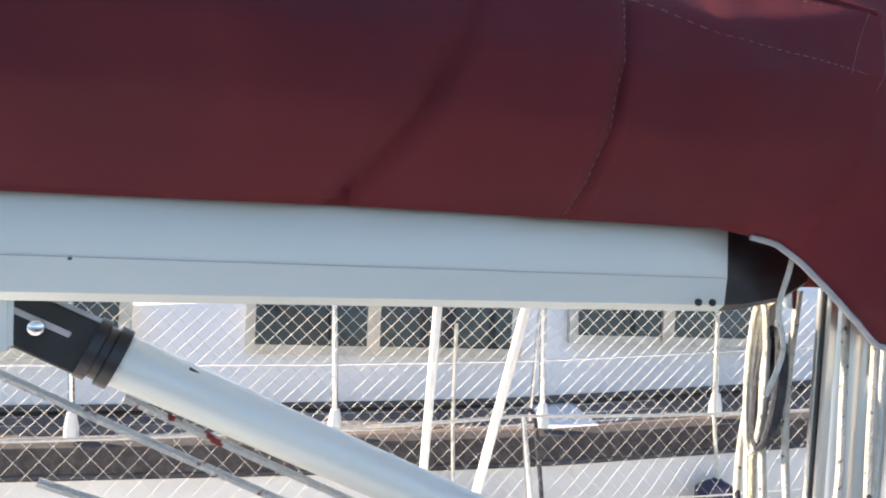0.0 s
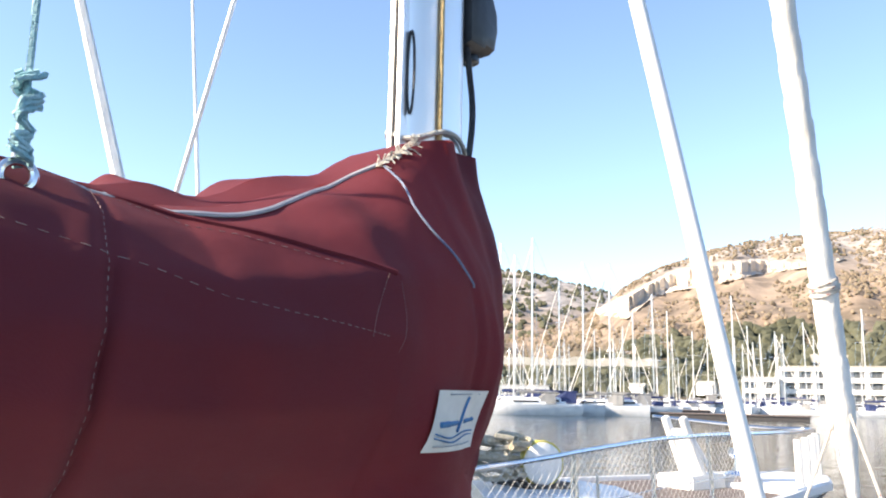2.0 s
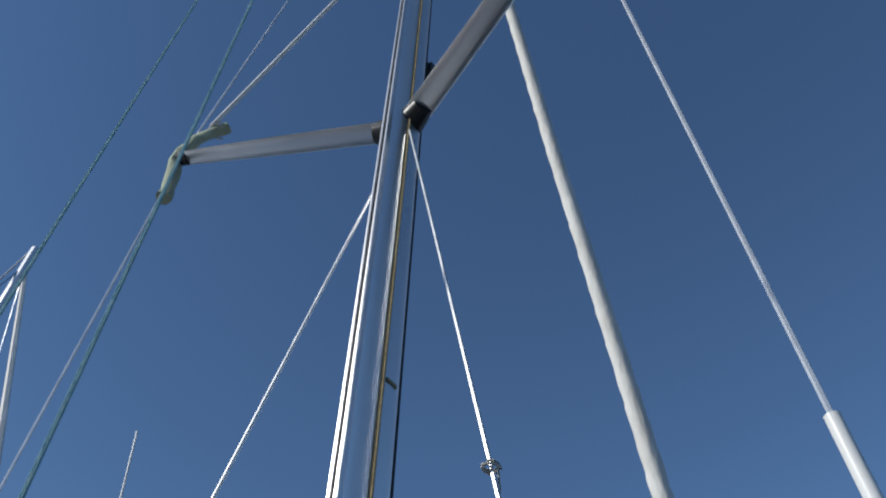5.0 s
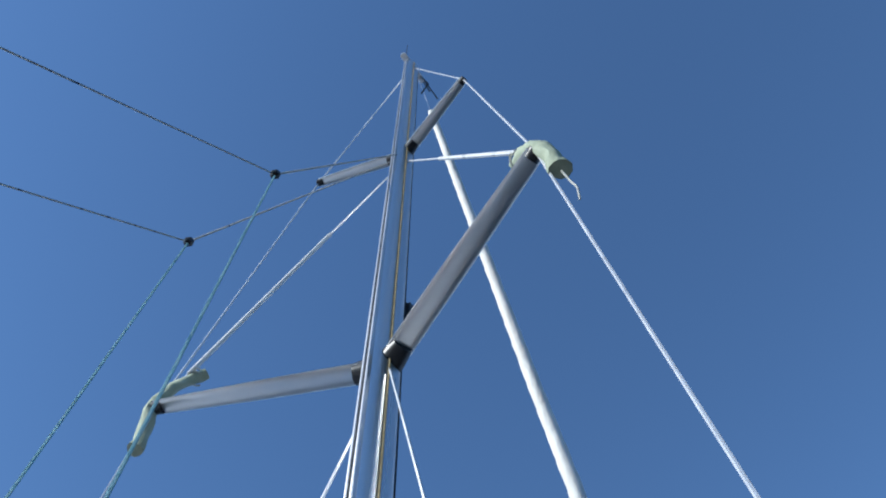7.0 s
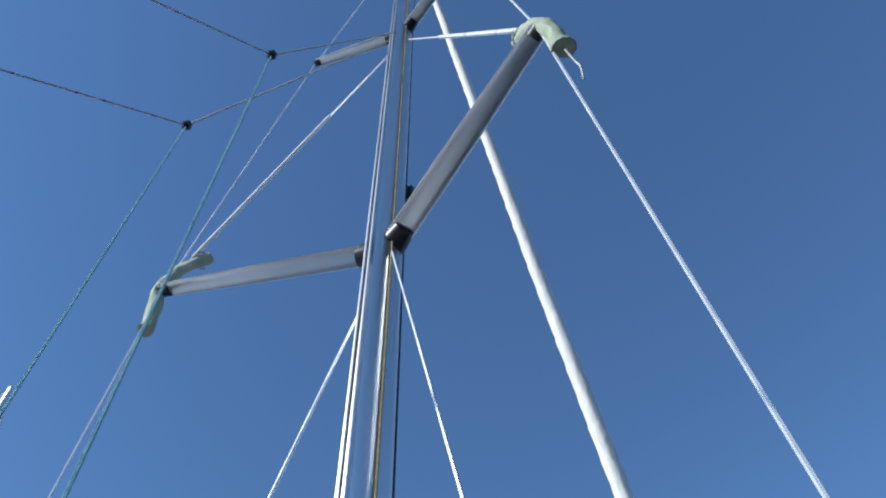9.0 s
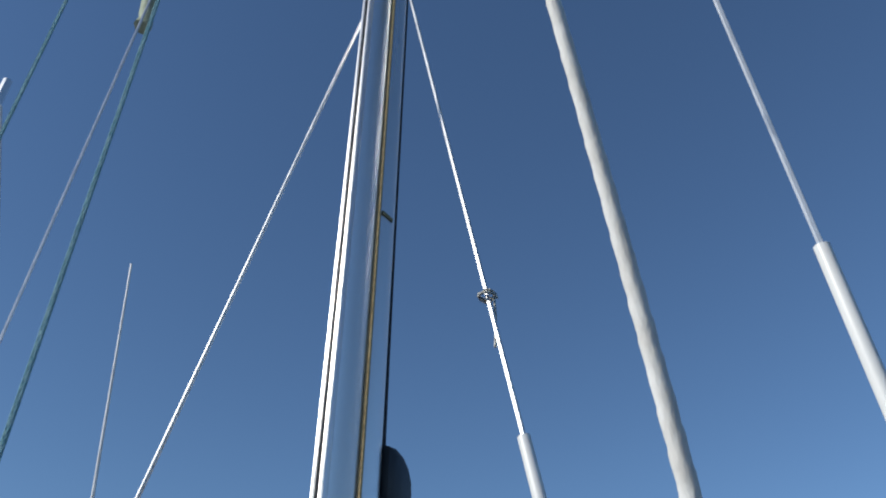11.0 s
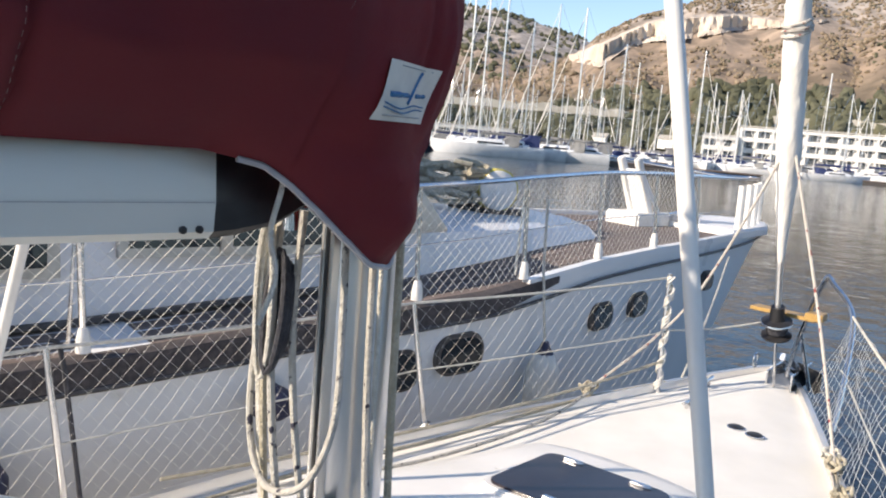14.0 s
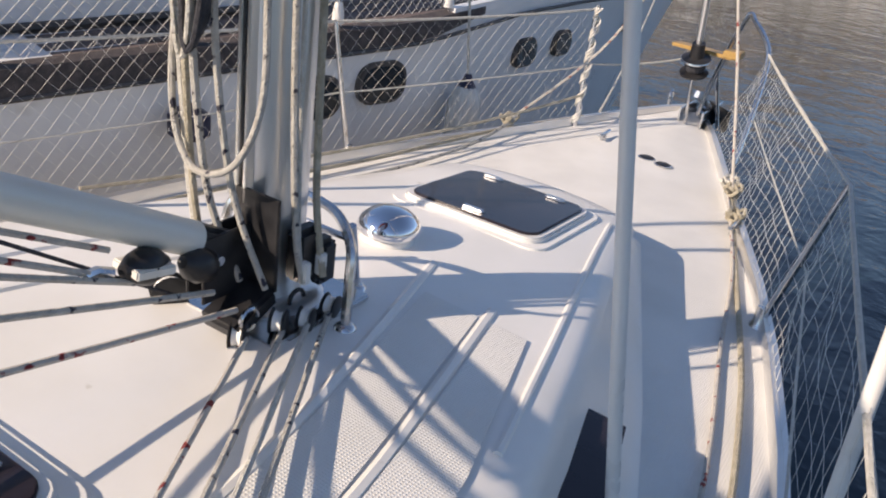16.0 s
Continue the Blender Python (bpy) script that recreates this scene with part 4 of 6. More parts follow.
def deck_hatch(x0, x1, y0, y1, z, slope, label):
    t = thing("deck_hatch", ((x0 + x1) / 2, (y0 + y1) / 2, z), label, "hatch", "deck hatches")
    cx, cy = (x0 + x1) / 2, (y0 + y1) / 2
    tilt = Matrix.Translation((cx, cy, z)) @ Matrix.Rotation(slope, 4, "Y")
    r = [(a - cx, b - cy) for a, b in rounded(x0 - 0.035, x1 + 0.035, y0 - 0.035, y1 + 0.035, 0.07)]
    part("coaming", turned(prism(r, -0.03, 0.010, 0.008), tilt), GELCOAT, t)
    r = [(a - cx, b - cy) for a, b in rounded(x0, x1, y0, y1, 0.06)]
    part("frame", turned(prism(r, 0.008, 0.026, 0.006), tilt), PVC, t, "white-edged hatch frame")
    r = [(a - cx, b - cy) for a, b in rounded(x0 + 0.02, x1 - 0.02, y0 + 0.02, y1 - 0.02, 0.05)]
    part("lid", turned(prism(r, 0.024, 0.034, 0.003), tilt), ACRYLIC, t, "dark scratched acrylic lid")
    for hx, hy in ((x0 + 0.05 - cx, 0.0), (x1 - 0.05 - cx, 0.12), (x1 - 0.05 - cx, -0.12)):
        part("handle", turned(box(hx - 0.012, hx + 0.012, hy - 0.035, hy + 0.035, 0.033, 0.043, 0.004), tilt), STEEL, t, "small pale hatch handle")
    return t


deck_hatch(0.80, 1.25, -0.27, 0.215, roof_z(1.04) + 0.010, radians(3.3), "forward deck hatch with dark acrylic lid and pale frame")
deck_hatch(-1.20, -0.66, -0.27, 0.25, roof_z(-0.86) + 0.025, radians(3.3), "midship deck hatch with dark acrylic lid")

vent = thing("mushroom_vent", (0.49, 0.03, roof_z(0.49)), "polished steel mushroom ventilator on the coachroof", "ventilator")
part("dome", lathe([(0.085, 0.03), (0.088, 0.045), (0.078, 0.065), (0.055, 0.083), (0.025, 0.093), (0.004, 0.095)], 28, (0.49, 0.03, roof_z(0.49) + 0.02)), CHROME, vent)
part("collar", lathe([(0.075, 0), (0.072, 0.03), (0.06, 0.055)], 24, (0.49, 0.03, roof_z(0.49) + 0.015)), PVC, vent)

for x, y in ((2.58, -0.03), (2.545, -0.125)):
    c = thing("deck_plate", (x, y, deck_z(x) + 0.03), "dark round deck filler cap", "deck fitting", "deck caps")
    part("cap", lathe([(0.036, 0), (0.036, 0.006), (0.03, 0.009)], 20, (x, y, deck_z(x) + 0.034)), BLACK, c)
    part("rim", lathe([(0.042, 0), (0.042, 0.004), (0.037, 0.006)], 20, (x, y, deck_z(x) + 0.033)), STEEL, c)
for x, y in ((2.68, 0.24), (3.12, 0.30), (2.0, -0.60)):
    c = thing("mooring_cleat", (x, y, deck_z(x)), "small steel mooring cleat on the foredeck", "cleat", "deck cleats")
    z = deck_z(x) + 0.03
    part("horns", tube([(x - 0.07, y, z + 0.035), (x - 0.03, y, z + 0.03), (x + 0.03, y, z + 0.03), (x + 0.07, y, z + 0.035)], 0.009, 8), STEEL, c)
    for dx in (-0.02, 0.02):
        part("leg", tube([(x + dx, y, z - 0.01), (x + dx, y, z + 0.03)], 0.009, 8), STEEL, c)

# ---- mast ----
MA, MB = 0.082, 0.056


def oval(cx, cy, z, a, b, n=28):
    return [(cx + a * math.cos(2 * math.pi * i / n), cy + b * math.sin(2 * math.pi * i / n) * (1 + 0.12 * math.cos(2 * math.pi * i / n)), z) for i in range(n)]


TOPZ = 11.3
mast = thing("mast", (0, 0, 1.72), "silver anodised aluminium mast with spreaders", "mast")
part("mast_section", loft([oval(0, 0, z, MA, MB) for z in (1.71, 3, 5, 8, TOPZ)], closed=True), ALU, mast)
track = bmesh.new()
for dy in (-0.011, 0.011):
    box(-MA - 0.016, -MA + 0.01, dy - 0.005, dy + 0.005, 1.95, TOPZ - 0.1, 0.002, track)
part("sail_track", track, ALU, mast)
part("track_slot", box(-MA - 0.006, -MA + 0.004, -0.006, 0.006, 1.96, TOPZ - 0.12), BLACK, mast)
slot = tube([(-0.0765 + 0.004 * math.cos(a), -0.0225 - 0.006 * math.cos(a), 3.42 + 0.085 * math.sin(a)) for a in np.linspace(0, 6.28, 30)], 0.0028, 6)
part("halyard_slot", slot, BLACK, mast, "dark halyard exit slot with a rim")
for y, x in ((-0.0565, -0.026),):
    part("external_halyard", tube([(x, y, 2.4), (x, y, 6), (x, y, TOPZ - 0.1)], 0.0055, 6), ROPE_GOLD, mast, "tan halyard running up the mast")
part("black_halyard", tube(smooth_path([(MA + 0.010, -0.02, 3.2), (MA + 0.034, -0.024, 3.38), (MA + 0.012, -0.024, 3.55), (MA + 0.006, -0.02, 3.9), (MA + 0.004, -0.02, 6), (MA + 0.004, -0.018, TOPZ - 0.1)]), 0.007, 6), ROPE_DARK, mast, "black line along the front of the mast")
HOUSING = [(-0.004, 0.0), (0.045, -0.004), (0.052, 0.008), (0.082, 0.004), (0.086, 0.02), (0.094, 0.055), (0.092, 0.095), (0.078, 0.128), (0.055, 0.15), (0.025, 0.162), (-0.004, 0.16)]
light = part("steaming_light", loft([[(MA + 0.04 + (x - 0.04) * k, y, 3.61 + (z - 0.08) * k) for x, z in HOUSING] for y, k in ((-0.052, 0.72), (-0.046, 0.92), (-0.03, 1.0), (0.03, 1.0), (0.044, 0.92), (0.05, 0.72))], closed=True), BLACK, mast, "black steaming and deck light housing")
part("lens", lathe([(0.022, 0), (0.022, 0.012), (0.012, 0.018)], 14, (MA + 0.05, 0, 3.526), axis=(0, 0, -1)), DARKGLASS, light)
part("mast_mark", box(-0.012, 0.03, -MB - 0.003, -MB + 0.005, 4.30, 4.312), BROWN_LABEL, mast, "faded scratch mark")


def spreader_pair(z0, tip_z, tip_x, tip_y, chord):
    for side in (-1, 1):
        root, tip = Vector((0.0, side * MB * 0.9, z0)), Vector((tip_x, side * tip_y, tip_z))
        d = (tip - root).normalized()
        ch = Vector((1, 0, 0)) - d * d.x
        ch.normalize()
        up = d.cross(ch)
        secs = []
        for k, c in ((0, chord), (0.5, chord * 0.93), (1, chord * 0.72)):
            o = root.lerp(tip, k)
            secs.append([tuple(o + ch * (c / 2 * math.cos(a)) + up * (0.011 * math.sin(a))) for a in (2 * math.pi * i / 16 for i in range(16))])
        sp = part("spreader", loft(secs, closed=True), ALU, mast, "aerofoil aluminium spreader")
        part("root_bracket", lathe([(chord * 0.55, -0.02), (chord * 0.5, 0.03), (chord * 0.42, 0.07)], 10, root, axis=d), BLACK, sp, "dark spreader root bracket")
        part("tip_cap", lathe([(chord * 0.30, -0.03), (chord * 0.30, 0.012), (chord * 0.2, 0.02)], 10, tip, axis=d), BLACK, sp)


spreader_pair(5.60, 5.73, -0.328, 0.935, 0.105)
spreader_pair(8.30, 8.38, -0.16, 0.626, 0.085)
part("radar_reflector", box(MA, MA + 0.07, -0.04, 0.03, 5.95, 6.25, 0.02), BLACK, mast, "small black fitting on the mast front")
head = part("masthead_crane", box(-0.16, 0.2, -0.03, 0.03, TOPZ - 0.02, TOPZ + 0.05, 0.01), ALU, mast)
part("wind_sensor_arm", tube([(0.1, 0, TOPZ + 0.05), (0.35, 0.02, TOPZ + 0.15), (0.37, 0.02, TOPZ + 0.32)], 0.007, 5), BLACK, head)
part("masthead_aerial", tube([(-0.1, 0, TOPZ + 0.04), (-0.1, 0, TOPZ + 0.75)], 0.004, 5), BLACK, head)
part("wind_vane", box(0.2, 0.5, 0.015, 0.025, TOPZ + 0.30, TOPZ + 0.33), BLACK, head)
for y in (-0.05, 0.05):
    part("halyard_tail", tube([(0.10, y, TOPZ - 0.25), (0.16, y * 2, TOPZ - 0.5), (0.12, y, TOPZ - 0.9)], 0.008, 5), ROPE_DARK, mast)
part("mast_collar", lathe([(0.12, 0), (0.12, 0.02), (0.10, 0.03)], 20, (0, 0, roof_z(0) + 0.018)), ALU, mast)
part("base_plate", box(-0.16, 0.16, -0.16, 0.16, roof_z(0) + 0.012, roof_z(0) + 0.032, 0.006), STEEL, mast)

for side, nm in ((-1, "starboard"), (1, "port")):
    pad = thing("spreader_tip_pad", (-0.328, side * 0.935, 5.7), "green-grey cloth pad wrapped on the spreader end", "chafe pad", "spreader pads")
    bm = bmesh.new()
    path = smooth_path([(-0.30, side * 0.99, 5.52), (-0.32, side * 0.975, 5.66), (-0.335, side * 0.95, 5.75), (-0.31, side * 0.90, 5.86), (-0.25, side * 0.82, 5.98)], 5)
    tube(path, 0.035, 10, bm, r2=0.022)
    for v in bm.verts:
        v.co += Vector(noise.noise_vector(v.co * 14)) * 0.016
    part("wrap", bm, PADCOVER, pad)
    part("lashing", tube([(-0.27 + 0.035 * math.cos(a), side * 0.85 + 0.03 * math.sin(a), 5.93 + 0.004 * a) for a in np.linspace(0, 12, 24)], 0.004, 5), ROPE, pad)
    if side < 0:
        part("loose_end", tube(smooth_path([(-0.30, -0.99, 5.5), (-0.28, -1.0, 5.42), (-0.29, -1.01, 5.33), (-0.275, -1.0, 5.27)]), 0.004, 5), ROPE, pad)

# ---- standing rigging ----
def shroud(top, base, sleeve, label, knot=None, r=0.0056):
    top, base = Vector(top), Vector(base)
    t = thing("shroud", base, label, "rigging wire", "shrouds")
    part("wire", tube([base, top], r, 6), WIRE, t)
    if sleeve:
        part("sleeve", tube([base.lerp(top, 0.02), base.lerp(top, sleeve)], 0.0135, 10), PVC, t, "white plastic shroud sleeve")
    part("turnbuckle", tube([base, base.lerp(top, 0.045)], 0.012, 8), STEEL, t)
    part("chainplate", box(base.x - 0.03, base.x + 0.03, base.y - 0.006, base.y + 0.006, base.z - 0.05, base.z + 0.04, 0.004), STEEL, t)
    if knot:
        o = base.lerp(top, knot)
        rk = random.Random(5)
        part("knotted_string", tube([o + Vector((0.018 * math.cos(a) + rk.uniform(-0.006, 0.006), 0.018 * math.sin(a), 0.004 * math.sin(a * 2.7))) for a in np.linspace(0, 17, 50)] + [o + Vector((0.015, -0.01, -0.05)), o + Vector((0.005, -0.012, -0.13))], 0.003, 5), ROPE, t, "knotted white string")
    return t


shroud((-0.03, -0.066, 5.47), (0.012, -0.872, 1.43), 0.532, "lower shroud in a white plastic sleeve", 0.617)
shroud((0.0, 0.06, 5.35), (-0.362, 1.051, 1.42), 0.36, "lower shroud wire with a pale sleeve")
shroud((-0.328, -0.94, 5.74), (0.10, -1.175, 1.42), 0.53, "outer shroud running to the spreader end with a white sleeve")
shroud((-0.328, 0.94, 5.74), (-0.42, 1.15, 1.42), 0.42, "outer shroud running to the spreader end")
for side in (-1, 1):
    w = thing("upper_shroud", (-0.328, side * 0.94, 5.75), "thin steel upper shroud above the spreaders", "rigging wire", "upper shrouds")
    part("lower_length", tube([(-0.328, side * 0.94, 5.75), (-0.16, side * 0.63, 8.39)], 0.0055, 5), WIRE, w)
    part("upper_length", tube([(-0.16, side * 0.63, 8.39), (0.0, side * 0.04, TOPZ - 0.2)], 0.0055, 5), WIRE, w)
    part("diagonal", tube([(-0.328, side * 0.93, 5.76), (0.0, side * 0.05, 8.05)], 0.0055, 5), WIRE, w)
    part("diagonal_sleeve", tube([Vector((-0.328, side * 0.93, 5.76)).lerp(Vector((0, side * 0.05, 8.05)), k) for k in (0.08, 0.62)], 0.011, 6), PVC, w)

# furled headsail on the forestay
STAY_A, STAY_B = Vector((0.14, 0, 11.15)), Vector((3.36, 0.035, 1.63))


def stay_point(k):
    """A point of the slightly bowed stay, k from the drum to the masthead."""
    return STAY_B.lerp(STAY_A, k) + Vector((0.08 * math.sin(math.pi * min(1, max(0, k - 0.06) * 1.9)), 0, 0))


jib = thing("furled_headsail", STAY_B, "white furled headsail rolled on the forestay over a furling drum", "furled sail")
bm = bmesh.new()
n, turns = 260, 46
rings = []
axis = (STAY_A - STAY_B).normalized()
e1 = axis.orthogonal().normalized()
e2 = axis.cross(e1)
for i in range(n + 1):
    k = i / n
    o = stay_point(0.06 + 0.875 * k)
    base_r = 0.015 + 0.042 * min(1, k * 16) * (1 - 0.62 * k)
    ring = []
    for j in range(16):
        a = 2 * math.pi * j / 16
        ph = (a / (2 * math.pi) + k * turns) % 1.0
        rr = base_r * (1 + 0.14 * ph + 0.05 * noise.noise((k * 120, a, 2)))
        ring.append(bm.verts.new(o + (e1 * math.cos(a) + e2 * math.sin(a)) * rr))
    rings.append(ring)
for a, b in zip(rings, rings[1:]):
    for j in range(16):
        bm.faces.new((a[j], a[(j + 1) % 16], b[(j + 1) % 16], b[j]))
part("rolled_sail", bm, SAILCLOTH, jib)
part("stay", tube([STAY_B - axis * 0.2] + [stay_point(k) for k in np.linspace(0.02, 1, 40)], 0.008, 8), STEEL, jib)
part("foil_end", tube([STAY_B + axis * 0.3, STAY_B + axis * 0.8], 0.016, 8), ALU, jib)
drum = part("furling_drum", lathe([(0.05, 0), (0.075, 0.01), (0.078, 0.02), (0.04, 0.03), (0.038, 0.085), (0.078, 0.095), (0.078, 0.105), (0.04, 0.115), (0.034, 0.19)], 24, STAY_B + axis * 0.15, axis=axis), BLACK, jib, "black furling drum with steel rims")
part("drum_rim", lathe([(0.08, 0), (0.083, 0.006), (0.08, 0.012)], 24, STAY_B + axis * 0.242, axis=axis), STEEL, drum)
part("wound_line", lathe([(0.05, 0), (0.056, 0.02), (0.05, 0.05)], 20, STAY_B + axis * 0.185, axis=axis), ROPE_DARK, drum)
rk = random.Random(8)
KNOT = stay_point(0.175)
part("lashing", tube([KNOT + (e1 * math.cos(a) + e2 * math.sin(a)) * (0.056 + rk.uniform(0, 0.012)) + axis * (0.022 * math.sin(a * 0.61) + 0.002 * a) for a in np.linspace(0, 30, 110)], 0.007, 6), ROPE_RED, jib, "red and white rope lashing tied round the sail")

plank = thing("bow_plank", (3.36, 0.03, 1.9), "short varnished wooden plank lashed across the bow rail", "plank")
part("board", turned(box(-0.05, 0.05, -0.175, 0.175, -0.01, 0.01, 0.003), Matrix.Translation((3.40, 0.03, 1.90)) @ Matrix.Rotation(radians(-8), 4, "Z")), YELLOW_WOOD, plank)
part("end_batten", turned(box(-0.055, 0.055, -0.045, 0.045, -0.02, 0.02, 0.004), Matrix.Translation((3.38, -0.13, 1.915))), YELLOW_WOOD, plank)

# pulpit
pulpit = thing("pulpit", (3.3, 0, 1.45), "tubular stainless bow rail with open front", "bow rail")
part("starboard_frame", tube(smooth_path([(3.42, -0.02, 1.55), (3.42, -0.06, 1.80), (3.40, -0.14, 2.11), (3.39, -0.19, 2.10), (3.34, -0.31, 1.96), (3.1, -0.36, 1.70), (2.95, -0.37, 1.46)], 5), 0.0125, 8), STEEL, pulpit)
part("front_leg", tube([(3.44, -0.05, 1.83), (3.55, -0.12, 1.47)], 0.011, 8), STEEL, pulpit)
part("port_post", tube([(2.85, 0.47, 1.44), (2.87, 0.49, 2.08)], 0.013, 8), STEEL, pulpit)
anchor = thing("anchor_fitting", (3.6, 0, 1.5), "steel bow roller with a stowed dark anchor", "anchor")
part("roller_cheek", box(3.42, 3.86, -0.055, -0.045, 1.44, 1.56, 0.003), STEEL, anchor)
part("roller_cheek", box(3.42, 3.86, 0.075, 0.085, 1.44, 1.56, 0.003), STEEL, anchor)
part("shank", turned(box(-0.2, 0.2, -0.014, 0.014, -0.02, 0.02, 0.004), Matrix.Translation((3.55, 0.0, 1.60)) @ Matrix.Rotation(radians(20), 4, "Y")), STEEL, anchor)
part("fluke", loft([[(3.62, -0.02, 1.60), (3.62, -0.16, 1.56), (3.62, -0.10, 1.50)], [(3.85, -0.06, 1.42), (3.85, -0.12, 1.40), (3.85, -0.09, 1.37)]], closed=True), BLACK, anchor)
part("bow_roller", lathe([(0.03, 0), (0.02, 0.05), (0.03, 0.1)], 14, (3.8, -0.035, 1.5), axis=(0, 1, 0)), BLACK, anchor)
part("shackle_ring", tube([(3.34 + 0.035 * math.cos(a), 0.13, 1.62 + 0.04 * math.sin(a)) for a in np.linspace(0, 6.3, 20)], 0.006, 6), STEEL, anchor)

# stanchions, lifelines and nets
def stanchion(base, top, label, mat=STEEL):
    t = thing("stanchion", base, label, "stanchion", "lifeline stanchions")
    part("post", tube([base, top], 0.0125, 10, r2=0.010), mat, t)
    part("foot", lathe([(0.035, 0), (0.03, 0.012), (0.02, 0.03), (0.017, 0.08)], 14, base), STEEL, t)
    return t


PORT_TOPS = [(-3.2, 1.30, 1.98), (-1.6, 1.33, 1.99), (0.0, 1.22, 2.0), (1.47, 1.10, 1.975), (2.87, 0.49, 2.06)]
for x, y, tx, ty in ((-3.2, 1.22, -3.2, 1.30), (-1.6, 1.25, -1.6, 1.33), (0.02, 1.14, -0.02, 1.22), (1.47, 0.93, 1.44, 1.03)):
    stanchion((x, y, 1.40), (tx, ty, 1.985), "pale steel lifeline stanchion on the deck edge")
stanchion((1.33, -0.86, 1.41), (1.30, -0.97, 1.95), "steel lifeline stanchion leaning outboard in the netting", STEEL)
stanchion((-0.9, -1.19, 1.40), (-0.9, -1.28, 1.98), "steel lifeline stanchion on the deck edge")
stanchion((-2.6, -1.22, 1.40), (-2.6, -1.30, 1.98), "steel lifeline stanchion on the deck edge")
PORT_LINE = [(-3.2, 1.30, 1.985), (-1.6, 1.33, 1.985), (-0.02, 1.22, 1.985), (1.44, 1.03, 1.985), (2.87, 0.49, 2.06)]
STB_LINE = [(-2.6, -1.30, 1.98), (-0.9, -1.28, 1.98), (1.30, -0.97, 1.95), (3.34, -0.31, 1.96)]
for nm, line in (("port", PORT_LINE), ("starboard", STB_LINE)):
    t = thing("lifeline", line[1], "white lifeline rope threaded through the stanchions", "lifeline", "lifelines")
    for a, b in zip(line, line[1:]):
        part("upper_line", tube(sag(a, b, 0.012), 0.0065, 6), ROPE, t)
        part("lower_line", tube(sag((a[0], a[1] * 0.97, a[2] - 0.29), (b[0], b[1] * 0.97, b[2] - 0.29), 0.008), 0.0035, 5), ROPE, t)


def net(name, x0, x1, top, foot, step, r, label, square=False):
    """Netting between two edge lines, given as functions of x."""
    bm = bmesh.new()
    span = x1 - x0
    def at(u, v):
        a, b = Vector(foot(x0 + span * u)), Vector(top(x0 + span * u))
        p = a.lerp(b, v)
        p.y += 0.02 * math.sin(math.pi * v) * noise.noise((u * 9, v * 2, 4)) * 2
        p.z += 0.012 * noise.noise((u * 14, v * 3, 1))
        return p
    nu = int(span / step)
    hgt = 0.55
    if square:
        for i in range(nu + 1):
            tube([at(i / nu, v) for v in np.linspace(0, 1, 7)], r, 3, bm, caps=False)
        for j in range(int(hgt / step) + 1):
            v = j / int(hgt / step)
            tube([at(u, v) for u in np.linspace(0, 1, nu)], r, 3, bm, caps=False)
    else:
        du = hgt * 0.9 / span
        for i in range(-int(hgt / step) - 1, nu + 1):
            for d in (1, -1):
                pts = []
                for v in np.linspace(0, 1, 9):
                    u = i / nu + (du * v if d > 0 else du * (1 - v))
                    if -0.001 <= u <= 1.001:
                        pts.append(at(min(1, max(0, u)), v))
                if len(pts) > 1:
                    tube(pts, r, 3, bm, caps=False)
    return solo(name, bm, NETCORD, label, "net", "safety nets")


def on(line, x):
    for a, b in zip(line, line[1:]):
        if x <= b[0]:
            k = (x - a[0]) / (b[0] - a[0])
            return Vector(a).lerp(Vector(b), k)
    return Vector(line[-1])


net("safety_net", -3.0, 2.85, lambda x: on(PORT_LINE, x), lambda x: (x, mid(x) + hw(x) - 0.01, deck_z(x) + 0.05), 0.064, 0.0005, "white diamond netting laced along the port lifeline")
net("safety_net", 0.9, 3.3, lambda x: on(STB_LINE, x), lambda x: (x, mid(x) - hw(x) + 0.01, deck_z(x) + 0.05), 0.06, 0.0009, "white netting laced from the bow rail along the lifeline", True)
net("safety_net", -2.4, 0.9, lambda x: on(STB_LINE, x), lambda x: (x, mid(x) - hw(x) + 0.01, deck_z(x) + 0.05), 0.085, 0.0006, "white netting laced along the lifeline", True)
wrap = bmesh.new()
for i in range(3):
    tube([(2.86 + 0.02 * math.cos(a * 1.7 + i), 0.475 + 0.018 * math.sin(a * 1.7 + i), 1.45 + 0.62 * a / 20) for a in np.linspace(0, 20, 60)], 0.006, 5, wrap)
solo("bunched_net", wrap, NETCORD, "netting bunched and tied round the bow rail post", "net")

# ---- boom, vang, gooseneck ----
BM = BOAT @ pose(0, 0, 0, 0, 0, -3.5)
BOOM_TILT = Matrix.Translation((-1.5, 0, 2.6)) @ Matrix.Rotation(radians(0.75), 4, "Y") @ Matrix.Translation((1.5, 0, -2.6))
boom = thing("boom", (-1.4, -0.03, 2.54), "pale grey aluminium boom with a black end fitting", "boom", m=BM @ BOOM_TILT)
prof = []
for y, z in ((-0.058, 0.0), (-0.072, 0.012), (-0.074, 0.05), (-0.0745, 0.056), (-0.074, 0.062), (-0.066, 0.14), (-0.045, 0.172), (-0.015, 0.182), (0.015, 0.182), (0.045, 0.172), (0.066, 0.14), (0.074, 0.062), (0.0745, 0.056), (0.074, 0.05), (0.072, 0.012), (0.058, 0.0)):
    prof.append((y - 0.028, 2.54 + z))
part("boom_section", loft([[(x, y, z) for y, z in prof] for x in (-3.4, -2, -1, -0.40)], closed=True), BOOM_PAINT, boom)
part("seam_groove", box(-3.4, -0.402, -0.1032, -0.1005, 2.5953, 2.5965), PIPING, boom)
